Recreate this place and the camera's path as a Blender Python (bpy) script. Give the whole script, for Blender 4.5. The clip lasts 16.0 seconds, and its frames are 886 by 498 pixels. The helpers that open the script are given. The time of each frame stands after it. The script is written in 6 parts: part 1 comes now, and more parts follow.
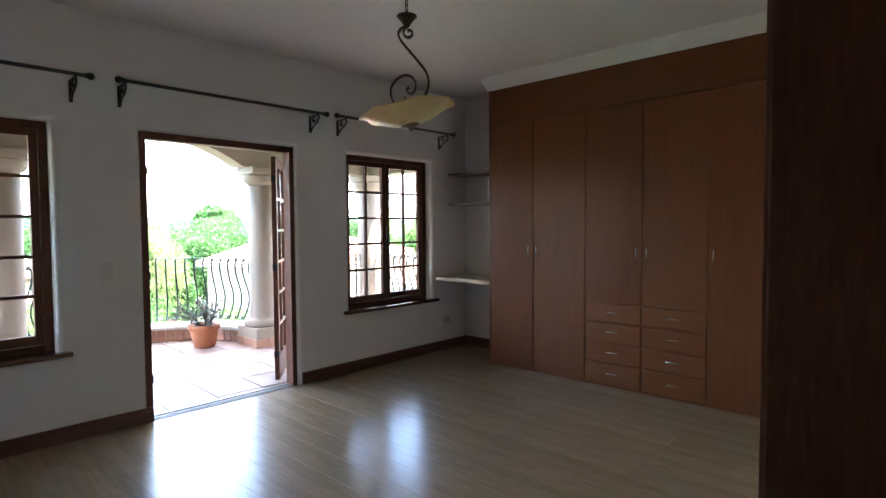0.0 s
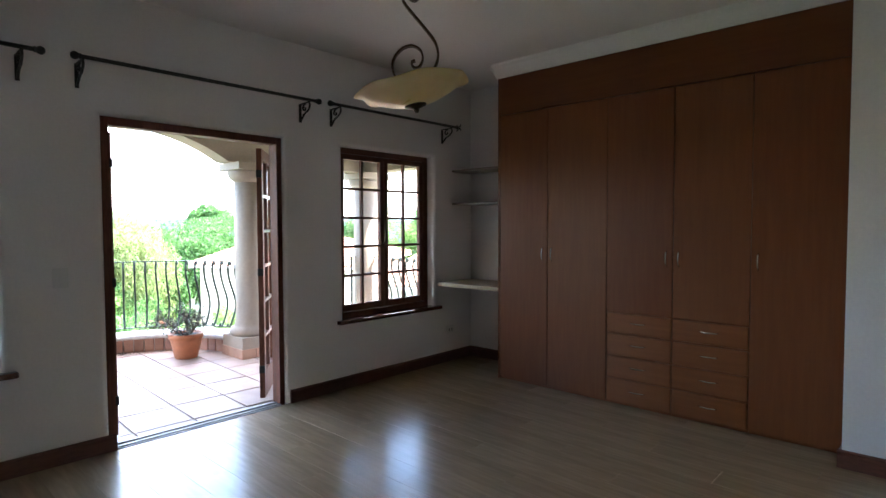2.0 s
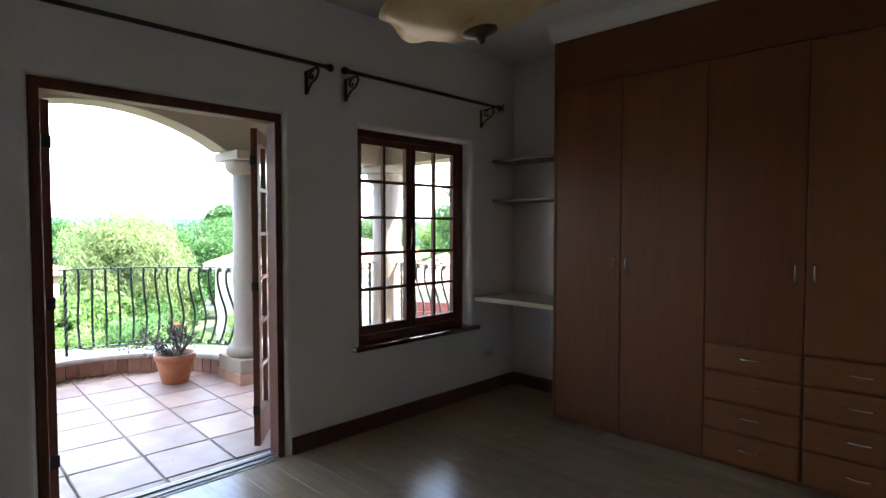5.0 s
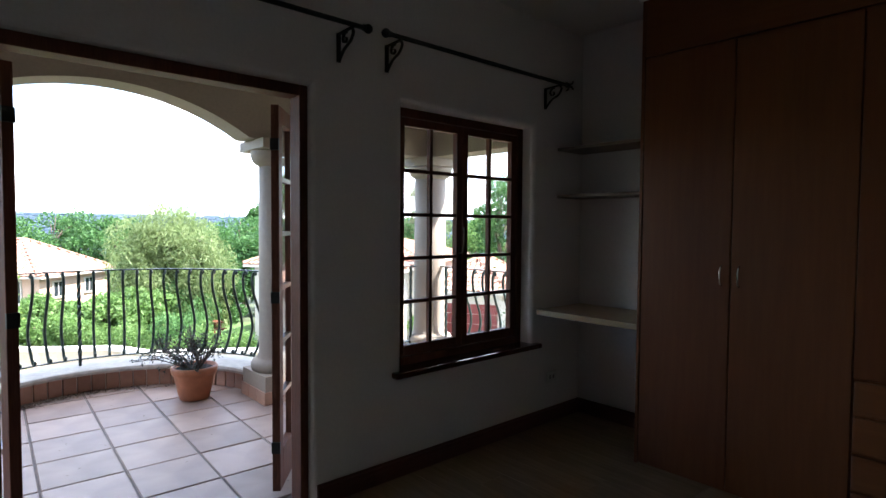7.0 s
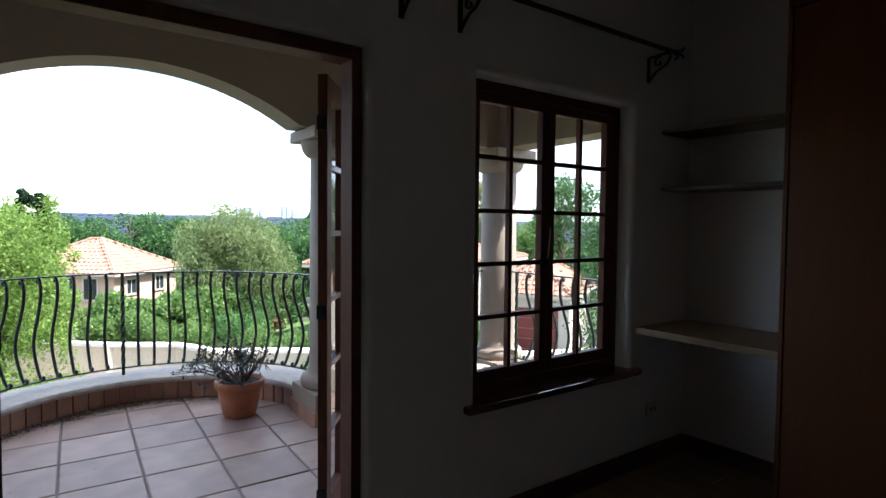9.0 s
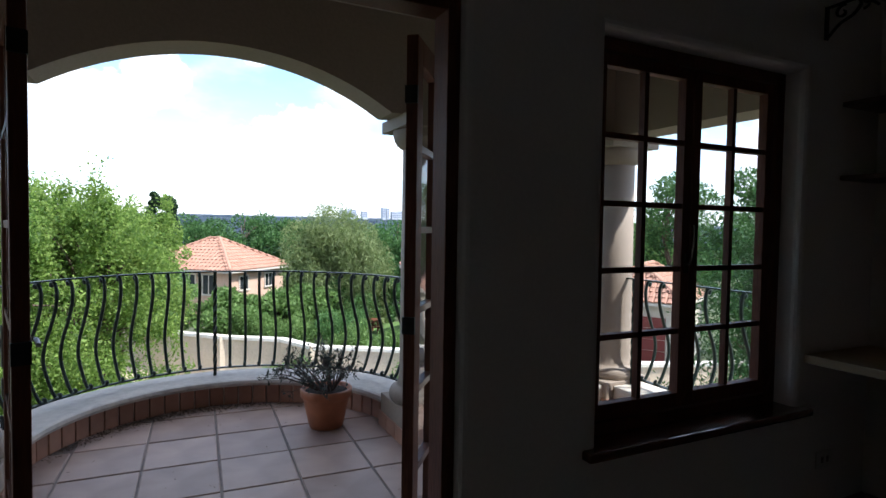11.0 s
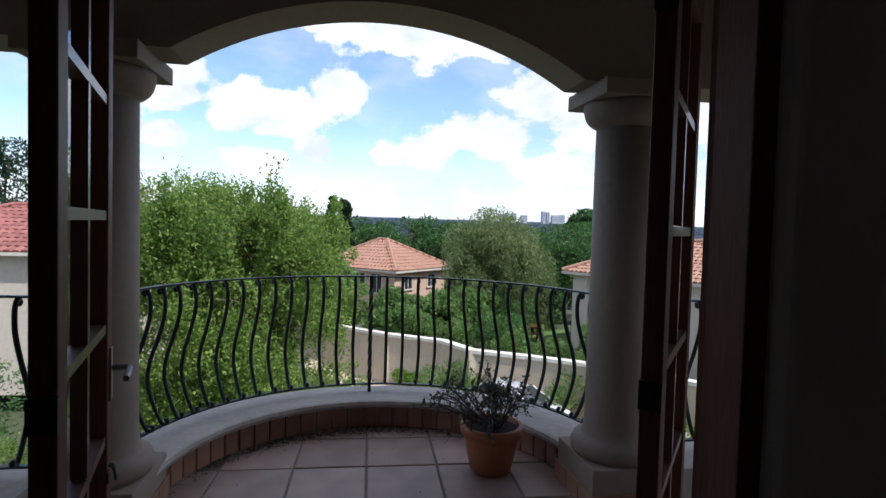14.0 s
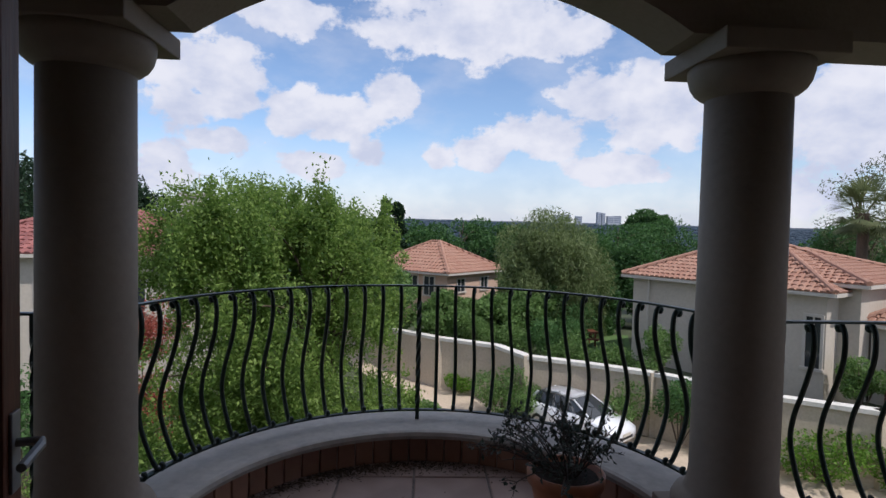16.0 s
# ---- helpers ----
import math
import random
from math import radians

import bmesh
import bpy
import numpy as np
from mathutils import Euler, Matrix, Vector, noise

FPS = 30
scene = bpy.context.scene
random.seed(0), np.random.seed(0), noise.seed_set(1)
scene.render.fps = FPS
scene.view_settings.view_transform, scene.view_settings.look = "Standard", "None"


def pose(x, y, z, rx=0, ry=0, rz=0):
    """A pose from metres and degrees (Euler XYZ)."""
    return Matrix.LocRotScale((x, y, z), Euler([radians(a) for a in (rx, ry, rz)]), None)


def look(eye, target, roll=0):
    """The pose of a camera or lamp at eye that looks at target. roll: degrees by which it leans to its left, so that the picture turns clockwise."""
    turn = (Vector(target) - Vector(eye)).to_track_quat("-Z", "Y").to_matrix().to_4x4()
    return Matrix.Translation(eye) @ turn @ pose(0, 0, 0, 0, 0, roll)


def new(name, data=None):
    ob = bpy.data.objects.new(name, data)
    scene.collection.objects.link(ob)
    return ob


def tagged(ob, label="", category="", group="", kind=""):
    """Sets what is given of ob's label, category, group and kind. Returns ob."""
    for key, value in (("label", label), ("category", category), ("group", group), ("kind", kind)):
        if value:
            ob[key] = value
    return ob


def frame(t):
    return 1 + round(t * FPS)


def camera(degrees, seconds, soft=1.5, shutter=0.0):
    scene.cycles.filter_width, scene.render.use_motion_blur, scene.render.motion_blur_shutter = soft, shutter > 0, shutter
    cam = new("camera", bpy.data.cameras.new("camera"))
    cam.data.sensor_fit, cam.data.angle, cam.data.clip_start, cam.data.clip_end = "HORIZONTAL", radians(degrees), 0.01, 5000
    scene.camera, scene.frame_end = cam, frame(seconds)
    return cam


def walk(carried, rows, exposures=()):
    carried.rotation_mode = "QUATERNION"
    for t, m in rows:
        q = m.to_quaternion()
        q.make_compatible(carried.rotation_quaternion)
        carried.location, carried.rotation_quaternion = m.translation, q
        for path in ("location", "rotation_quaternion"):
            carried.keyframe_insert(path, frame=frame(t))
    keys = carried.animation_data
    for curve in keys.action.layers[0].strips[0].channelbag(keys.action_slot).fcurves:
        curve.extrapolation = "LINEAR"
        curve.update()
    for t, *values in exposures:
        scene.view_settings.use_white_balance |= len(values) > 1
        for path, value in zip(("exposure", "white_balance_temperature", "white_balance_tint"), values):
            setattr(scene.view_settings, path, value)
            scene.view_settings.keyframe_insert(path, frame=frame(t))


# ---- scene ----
cam = camera(77.0, 16.0)
PATH = [
    (0, (-1.221, 1.097, 1.426), (-2.589, 2.555, 1.339), -0.4),
    (0.5, (-1.324, 1.192, 1.425), (-2.687, 2.652, 1.335), -0.4),
    (1, (-1.415, 1.281, 1.426), (-2.777, 2.742, 1.339), -0.3),
    (1.5, (-1.524, 1.351, 1.432), (-2.884, 2.815, 1.346), -0.3),
    (2, (-1.629, 1.427, 1.423), (-2.987, 2.894, 1.34), -0.2),
    (2.5, (-1.784, 1.525, 1.422), (-3.138, 2.995, 1.34), -0.2),
    (3, (-1.903, 1.619, 1.434), (-3.261, 3.084, 1.35), -0.2),
    (5.5, (-2.599, 2.155, 1.428), (-4.023, 3.557, 1.347), 0.1),
    (6, (-2.739, 2.257, 1.422), (-4.191, 3.63, 1.339), 0.2),
    (6.5, (-2.896, 2.382, 1.43), (-4.372, 3.73, 1.351), 0.3),
    (7, (-3.041, 2.465, 1.431), (-4.535, 3.792, 1.349), 0.4),
    (7.5, (-3.182, 2.542, 1.431), (-4.697, 3.845, 1.346), 0.4),
    (8, (-3.323, 2.623, 1.427), (-4.868, 3.89, 1.345), 0.5),
    (10.5, (-3.914, 2.953, 1.403), (-5.665, 3.916, 1.325), 0.7),
    (11, (-4.01, 2.996, 1.393), (-5.806, 3.873, 1.317), 0.9),
    (11.5, (-4.139, 3.025, 1.378), (-5.974, 3.816, 1.304), 0.9),
    (12, (-4.292, 3.048, 1.382), (-6.164, 3.75, 1.307), 1.1),
    (12.5, (-4.432, 3.059, 1.386), (-6.335, 3.67, 1.31), 1.2),
    (13, (-4.537, 3.08, 1.385), (-6.467, 3.598, 1.308), 1.2),
    (13.5, (-4.667, 3.106, 1.378), (-6.619, 3.531, 1.301), 1.5),
    (14, (-4.775, 3.132, 1.376), (-6.744, 3.471, 1.301), 1.6),
    (14.5, (-4.911, 3.147, 1.371), (-6.891, 3.418, 1.295), 1.6),
    (15, (-5.072, 3.167, 1.38), (-7.059, 3.385, 1.304), 1.6),
    (15.5, (-5.205, 3.174, 1.382), (-7.196, 3.354, 1.307), 1.4),
    (16, (-5.348, 3.186, 1.372), (-7.341, 3.338, 1.299), 1.3),
]

EXPOSURES = [(0.0, 4.4, 6050, 10), (1.0, 4.1, 6050, 10), (3.0, 4.05, 6050, 10), (5.5, 3.3, 6050, 10), (7.0, 2.55, 6000, 10), (8.0, 2.1, 6000, 10), (10.5, 1.15, 5950, 10), (12.5, 0.52, 5900, 11), (14.0, 0.13, 5980, 13), (16.0, -0.42, 6050, 15)]
walk(cam, [(t, look(eye, target, roll)) for t, eye, target, roll in PATH], EXPOSURES)

# ---- sky and sun ----
SUN_DIR = Vector((0.42, 0.43, 0.80)).normalized()
world = bpy.data.worlds.new("world")
scene.world = world
world.use_nodes = True
wn, wl = world.node_tree.nodes, world.node_tree.links
wn.clear()
w_out = wn.new("ShaderNodeOutputWorld")
w_bg = wn.new("ShaderNodeBackground")
sky = wn.new("ShaderNodeTexSky")
sky.sky_type = "NISHITA"
sky.sun_disc = False
sky.sun_elevation = math.asin(SUN_DIR.z)
sky.sun_rotation = math.atan2(SUN_DIR.x, SUN_DIR.y)
sky.air_density, sky.dust_density, sky.ozone_density = 1.0, 0.4, 2.2


def math_node(nodes, links, op, a, b=None):
    n = nodes.new("ShaderNodeMath")
    n.operation = op
    for i, v in enumerate((a, b)):
        if v is None:
            continue
        if isinstance(v, (int, float)):
            n.inputs[i].default_value = v
        else:
            links.new(v, n.inputs[i])
    return n.outputs[0]


w_co = wn.new("ShaderNodeTexCoord")
w_sep = wn.new("ShaderNodeSeparateXYZ")
wl.new(w_co.outputs["Generated"], w_sep.inputs[0])
w_az = math_node(wn, wl, "ARCTAN2", w_sep.outputs["Y"], math_node(wn, wl, "MULTIPLY", w_sep.outputs["X"], -1.0))
w_el = math_node(wn, wl, "ARCSINE", w_sep.outputs["Z"])
w_dome = wn.new("ShaderNodeCombineXYZ")
wl.new(w_az, w_dome.inputs[0])
wl.new(w_el, w_dome.inputs[1])


def sky_noise(scale, detail, rough, squash, shift=0.0):
    mp, nz = wn.new("ShaderNodeMapping"), wn.new("ShaderNodeTexNoise")
    mp.inputs["Location"].default_value = (shift, shift * 0.7, 0.3)
    mp.inputs["Scale"].default_value = (1.0, squash, 1.0)
    wl.new(w_dome.outputs[0], mp.inputs[0])
    wl.new(mp.outputs[0], nz.inputs["Vector"])
    nz.inputs["Scale"].default_value, nz.inputs["Detail"].default_value, nz.inputs["Roughness"].default_value = scale, detail, rough
    return nz.outputs["Fac"]


def ramp_node(value, lo, hi, to_lo=0.0, to_hi=1.0):
    n = wn.new("ShaderNodeMapRange")
    n.interpolation_type = "SMOOTHSTEP"
    for k, v in (("From Min", lo), ("From Max", hi), ("To Min", to_lo), ("To Max", to_hi)):
        n.inputs[k].default_value = v
    wl.new(value, n.inputs["Value"])
    return n.outputs[0]


# fair-weather cumulus over the valley: bearing from due west, elevation, half width, half height
CUMULUS = [(-0.345, 0.247, 0.087, 0.061),
           (-0.298, 0.226, 0.076, 0.073),
           (-0.357, 0.185, 0.07, 0.049),
           (-0.189, 0.191, 0.064, 0.049),
           (-0.112, 0.182, 0.093, 0.046),
           (-0.019, 0.227, 0.049, 0.046),
           (-0.057, 0.136, 0.052, 0.034),
           (-0.31, 0.137, 0.076, 0.034),
           (-0.159, 0.107, 0.064, 0.029),
           (0.149, 0.141, 0.061, 0.041),
           (0.063, 0.125, 0.035, 0.024),
           (0.247, 0.166, 0.087, 0.049),
           (0.341, 0.23, 0.087, 0.067),
           (0.424, 0.208, 0.111, 0.091),
           (0.475, 0.24, 0.058, 0.049),
           (0.133, 0.355, 0.222, 0.073),
           (0.242, 0.332, 0.128, 0.049),
           (-0.228, 0.35, 0.099, 0.037),
           (0.684, 0.164, 0.128, 0.134),
           (0.373, 0.108, 0.105, 0.032),
           (-0.397, 0.084, 0.07, 0.049)]
w_field = None
for az, el, ra, re in CUMULUS:
    off, sc, ln = wn.new("ShaderNodeVectorMath"), wn.new("ShaderNodeVectorMath"), wn.new("ShaderNodeVectorMath")
    off.operation, sc.operation, ln.operation = "SUBTRACT", "MULTIPLY", "LENGTH"
    wl.new(w_dome.outputs[0], off.inputs[0])
    off.inputs[1].default_value = (az, el, 0)
    wl.new(off.outputs[0], sc.inputs[0])
    sc.inputs[1].default_value = (1 / ra, 1 / re, 0)
    wl.new(sc.outputs[0], ln.inputs[0])
    v = math_node(wn, wl, "SUBTRACT", 1.0, ln.outputs["Value"])
    w_field = v if w_field is None else math_node(wn, wl, "MAXIMUM", w_field, v)
# elsewhere in the sky the clouds go on at random
w_away = ramp_node(math_node(wn, wl, "ABSOLUTE", w_az), 0.75, 1.0)
w_high = ramp_node(w_el, 0.40, 0.55)
w_else = math_node(wn, wl, "MAXIMUM", w_away, w_high)
w_rand = math_node(wn, wl, "MULTIPLY", math_node(wn, wl, "SUBTRACT", sky_noise(2.6, 3, 0.5, 1.6, 4.0), 0.47), 5.0)
w_rand = math_node(wn, wl, "ADD", math_node(wn, wl, "MULTIPLY", w_else, 2.0), math_node(wn, wl, "SUBTRACT", w_rand, 2.0))
w_field = math_node(wn, wl, "MAXIMUM", w_field, w_rand)
w_bill = sky_noise(15.0, 10, 0.58, 1.35)
w_body = math_node(wn, wl, "ADD", w_field, math_node(wn, wl, "MULTIPLY", math_node(wn, wl, "SUBTRACT", w_bill, 0.5), 2.3))
w_cloud = ramp_node(w_body, -0.03, 0.30)
w_veil = math_node(wn, wl, "MULTIPLY", ramp_node(sky_noise(6.0, 6, 0.55, 2.2, 2.0), 0.42, 0.68), 0.28)
w_cloud = math_node(wn, wl, "MAXIMUM", w_cloud, w_veil)
# bright billows, lavender-grey folds and bellies
w_fold = math_node(wn, wl, "ADD", math_node(wn, wl, "MULTIPLY", sky_noise(15.0, 8, 0.55, 1.35, 0.012), 0.6), math_node(wn, wl, "MULTIPLY", sky_noise(7.0, 4, 0.5, 1.6, 1.0), 0.4))
w_crgb = wn.new("ShaderNodeValToRGB")
w_crgb.color_ramp.elements[0].position, w_crgb.color_ramp.elements[1].position = 0.40, 0.60
w_crgb.color_ramp.elements[0].color = (0.80, 0.85, 0.98, 1)
w_crgb.color_ramp.elements[1].color = (1.10, 1.10, 1.12, 1)
wl.new(w_fold, w_crgb.inputs[0])
w_haze = wn.new("ShaderNodeMapRange")
w_haze.inputs["From Min"].default_value, w_haze.inputs["From Max"].default_value = 0.0, 0.16
w_haze.inputs["To Min"].default_value, w_haze.inputs["To Max"].default_value = 0.85, 0.0
wl.new(w_sep.outputs["Z"], w_haze.inputs["Value"])
w_mask = math_node(wn, wl, "MAXIMUM", w_cloud, w_haze.outputs[0])
w_skyc = wn.new("ShaderNodeVectorMath")
w_skyc.operation = "SCALE"
w_skyc.inputs["Scale"].default_value = 0.19
wl.new(sky.outputs[0], w_skyc.inputs[0])
w_mix = wn.new("ShaderNodeMix")
w_mix.data_type = "RGBA"
wl.new(w_mask, w_mix.inputs["Factor"])
wl.new(w_skyc.outputs[0], w_mix.inputs["A"])
wl.new(w_crgb.outputs[0], w_mix.inputs["B"])
wl.new(w_mix.outputs["Result"], w_bg.inputs["Color"])
w_bg.inputs["Strength"].default_value = 1.0
wl.new(w_bg.outputs[0], w_out.inputs[0])

sun = new("sun", bpy.data.lights.new("sun", "SUN"))
sun.data.energy, sun.data.angle, sun.data.color = 4.6, radians(0.6), (1.0, 0.95, 0.87)
sun.matrix_world = look(SUN_DIR * 50, (0, 0, 0))


# ---- materials ----
def material(name, colour, rough=0.6, metal=0.0, vary=0.12, grain=30.0, bump=0.15, stretch=(1, 1, 1), stain=1.2,
             second=None, coord="Object", spec=0.5, island=0.0, per_object=0.0, coat=0.0, fade=None, rough_vary=0.08):
    """A surface with grain and stains at two scales, in metres."""
    m = bpy.data.materials.new(name)
    m.use_nodes = True
    n, l = m.node_tree.nodes, m.node_tree.links
    b = n["Principled BSDF"]
    co = n.new("ShaderNodeTexCoord")
    mp = n.new("ShaderNodeMapping")
    mp.inputs["Scale"].default_value = stretch
    l.new(co.outputs[coord], mp.inputs[0])
    fine, broad = n.new("ShaderNodeTexNoise"), n.new("ShaderNodeTexNoise")
    for t, sc, de in ((fine, grain, 6), (broad, stain, 4)):
        t.inputs["Scale"].default_value, t.inputs["Detail"].default_value = sc, de
        l.new(mp.outputs[0], t.inputs["Vector"])
    total = math_node(n, l, "ADD", math_node(n, l, "MULTIPLY", fine.outputs["Fac"], 0.55), math_node(n, l, "MULTIPLY", broad.outputs["Fac"], 0.45))
    if island:
        geo = n.new("ShaderNodeNewGeometry")
        total = math_node(n, l, "ADD", total, math_node(n, l, "MULTIPLY", math_node(n, l, "SUBTRACT", geo.outputs["Random Per Island"], 0.5), island))
    if per_object:
        oi = n.new("ShaderNodeObjectInfo")
        total = math_node(n, l, "ADD", total, math_node(n, l, "MULTIPLY", math_node(n, l, "SUBTRACT", oi.outputs["Random"], 0.5), per_object))
    ramp = n.new("ShaderNodeValToRGB")
    e = ramp.color_ramp.elements
    e[0].position, e[1].position = 0.3, 0.7
    lo = second if second else tuple(c * (1 - vary * 2) for c in colour)
    hi = colour if second else tuple(min(1.0, c * (1 + vary)) for c in colour)
    e[0].color, e[1].color = (*lo, 1), (*hi, 1)
    l.new(total, ramp.inputs[0])
    l.new(ramp.outputs[0], b.inputs["Base Color"])
    rr = n.new("ShaderNodeMapRange")
    rr.inputs["To Min"].default_value, rr.inputs["To Max"].default_value = max(0.02, rough - rough_vary), min(1.0, rough + rough_vary)
    l.new(broad.outputs["Fac"], rr.inputs["Value"])
    l.new(rr.outputs[0], b.inputs["Roughness"])
    b.inputs["Metallic"].default_value = metal
    b.inputs["Specular IOR Level"].default_value = spec
    b.inputs["Coat Weight"].default_value = coat
    if bump:
        bp = n.new("ShaderNodeBump")
        bp.inputs["Strength"].default_value, bp.inputs["Distance"].default_value = bump, 0.01
        l.new(fine.outputs["Fac"], bp.inputs["Height"])
        l.new(bp.outputs[0], b.inputs["Normal"])
    return m


def leaf_material(name, dark, light, trans=0.35):
    m = material(name, light, 0.55, vary=0.2, grain=3.0, stain=0.5, bump=0, second=dark, island=0.55, spec=0.18)
    n, l = m.node_tree.nodes, m.node_tree.links
    b, o = n["Principled BSDF"], n["Material Output"]
    t, mix = n.new("ShaderNodeBsdfTranslucent"), n.new("ShaderNodeMixShader")
    t.inputs["Color"].default_value = (light[0] * 1.05, light[1] * 1.2, light[2] * 0.95, 1)
    mix.inputs[0].default_value = trans
    l.new(b.outputs[0], mix.inputs[1])
    l.new(t.outputs[0], mix.inputs[2])
    l.new(mix.outputs[0], o.inputs[0])
    return m


def glass_material(name, tint=(1, 1, 1), rough=0.0):
    m = bpy.data.materials.new(name)
    m.use_nodes = True
    n, l = m.node_tree.nodes, m.node_tree.links
    n.remove(n["Principled BSDF"])
    tr, gl, mix = n.new("ShaderNodeBsdfTransparent"), n.new("ShaderNodeBsdfGlossy"), n.new("ShaderNodeMixShader")
    tr.inputs[0].default_value = (*tint, 1)
    gl.inputs["Roughness"].default_value = rough
    lw = n.new("ShaderNodeLayerWeight")
    gloss = math_node(n, l, "ADD", math_node(n, l, "MULTIPLY", math_node(n, l, "POWER", lw.outputs["Facing"], 5.0), 0.9), 0.07)
    l.new(gloss, mix.inputs[0])
    l.new(tr.outputs[0], mix.inputs[1])
    l.new(gl.outputs[0], mix.inputs[2])
    l.new(mix.outputs[0], n["Material Output"].inputs[0])
    return m


M_WALL = material("painted_plaster", (0.795, 0.770, 0.745), 0.75, vary=0.03, grain=60, bump=0.06, stain=0.8)
M_CEIL = material("ceiling_paint", (0.80, 0.775, 0.745), 0.8, vary=0.03, grain=50, bump=0.04, stain=0.6)
M_CORN = material("cornice_plaster", (0.80, 0.79, 0.76), 0.7, vary=0.03, grain=50, bump=0.03)
M_LAM = material("laminate_oak", (0.375, 0.285, 0.18), 0.235, vary=0.16, grain=5, bump=0.008, stretch=(0.7, 7, 1), stain=1.2, per_object=0.12, spec=0.75, rough_vary=0.05, second=(0.25, 0.185, 0.11))
M_LAMJ = material("laminate_joint", (0.22, 0.17, 0.12), 0.6, bump=0)
M_VARNISH = material("varnished_meranti", (0.115, 0.040, 0.022), 0.42, vary=0.2, grain=22, bump=0.06, stretch=(6, 6, 0.7), stain=2.0, coat=0.25, spec=0.45)
M_WOOD = material("dark_stained_meranti", (0.150, 0.055, 0.031), 0.55, vary=0.25, grain=22, bump=0.12, stretch=(6, 6, 0.7), stain=2.0, spec=0.22)
M_SILL = material("varnished_sill", (0.10, 0.038, 0.022), 0.2, vary=0.2, grain=22, bump=0.03, stretch=(6, 0.7, 6), stain=2.0, coat=0.4, spec=0.5)
M_BASEB = material("baseboard_wood", (0.12, 0.042, 0.026), 0.38, vary=0.2, grain=18, bump=0.1, stretch=(1, 1, 6), stain=2.0, coat=0.1)
M_CHERRY = material("cherry_veneer", (0.195, 0.071, 0.024), 0.38, vary=0.1, grain=9, bump=0.03, stretch=(5, 5, 0.35), stain=1.0, per_object=0.28, second=(0.150, 0.046, 0.016), spec=0.25)
M_DRAWER = material("cherry_veneer_drawer", (0.225, 0.083, 0.028), 0.33, vary=0.1, grain=9, bump=0.03, stretch=(0.35, 5, 5), stain=1.0, per_object=0.15, second=(0.17, 0.058, 0.019), spec=0.3)
M_FASCIA = material("cherry_veneer_fascia", (0.165, 0.058, 0.020), 0.38, vary=0.1, grain=9, bump=0.03, stretch=(0.35, 5, 5), stain=1.0, second=(0.128, 0.042, 0.015), spec=0.2)
M_PINE = material("pale_pine", (0.38, 0.27, 0.145), 0.45, vary=0.12, grain=14, bump=0.06, stretch=(0.6, 6, 6), stain=2.0)
M_SHELF = material("shelf_board", (0.17, 0.125, 0.09), 0.5, vary=0.1, grain=14, bump=0.05, stretch=(0.6, 6, 6), stain=2.0)
M_TRACK = material("weathered_aluminium", (0.30, 0.29, 0.28), 0.5, 0.6, vary=0.1, grain=40, bump=0.05)
M_CHROME = material("brushed_steel", (0.75, 0.74, 0.70), 0.25, 1.0, vary=0.04, grain=80, bump=0.02)
M_IRON = material("black_wrought_iron", (0.018, 0.02, 0.018), 0.45, 0.3, vary=0.3, grain=60, bump=0.3, stain=4)
M_GREENIRON = material("dark_green_painted_iron", (0.012, 0.026, 0.019), 0.4, 0.2, vary=0.3, grain=60, bump=0.25, stain=4)
M_BRONZE = material("antique_bronze_iron", (0.09, 0.055, 0.03), 0.42, 0.7, vary=0.3, grain=40, bump=0.2, stain=5)
M_PLASTIC = material("white_plastic", (0.72, 0.71, 0.68), 0.4, vary=0.02, grain=20, bump=0)
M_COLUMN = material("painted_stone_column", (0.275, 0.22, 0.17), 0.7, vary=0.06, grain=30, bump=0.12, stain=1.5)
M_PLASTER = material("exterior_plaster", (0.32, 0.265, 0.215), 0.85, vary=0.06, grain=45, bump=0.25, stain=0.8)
M_KERB = material("weathered_white_coping", (0.46, 0.42, 0.365), 0.7, vary=0.12, grain=20, bump=0.2, stain=2.5)
M_TERRA = material("terracotta_tile", (0.42, 0.305, 0.25), 0.45, vary=0.12, grain=5, bump=0.08, stain=3.4, per_object=0.30, second=(0.275, 0.19, 0.155))
M_GROUT = material("tile_grout", (0.24, 0.20, 0.175), 0.9, vary=0.2, grain=30, bump=0.3)
M_SKIRT = material("terracotta_skirting", (0.37, 0.20, 0.13), 0.5, vary=0.12, grain=8, bump=0.1, stain=3, per_object=0.4, second=(0.25, 0.125, 0.08))
M_POT = material("terracotta_pot", (0.40, 0.145, 0.065), 0.55, vary=0.15, grain=14, bump=0.15, stain=4)
M_SOIL = material("potting_soil", (0.05, 0.035, 0.025), 0.95, vary=0.3, grain=40, bump=0.6)
M_GLASS = glass_material("window_glass")


# ---- building helpers ----
def empty(name, at=(0, 0, 0), **tags):
    ob = new(name)
    ob.location = at
    ob.empty_display_size = 0.1
    return tagged(ob, **tags)


def part(name, bm, mat, parent=None, label="", smooth=False):
    """Links a bmesh as one mesh object, under its thing where there is one."""
    me = bpy.data.meshes.new(name)
    bm.to_mesh(me)
    bm.free()
    me.materials.append(mat)
    if smooth:
        for p in me.polygons:
            p.use_smooth = True
    ob = new(name, me)
    if parent:
        ob.parent = parent
        if parent.type == "EMPTY":
            ob.matrix_parent_inverse = parent.matrix_basis.inverted()
    return tagged(ob, label=label)


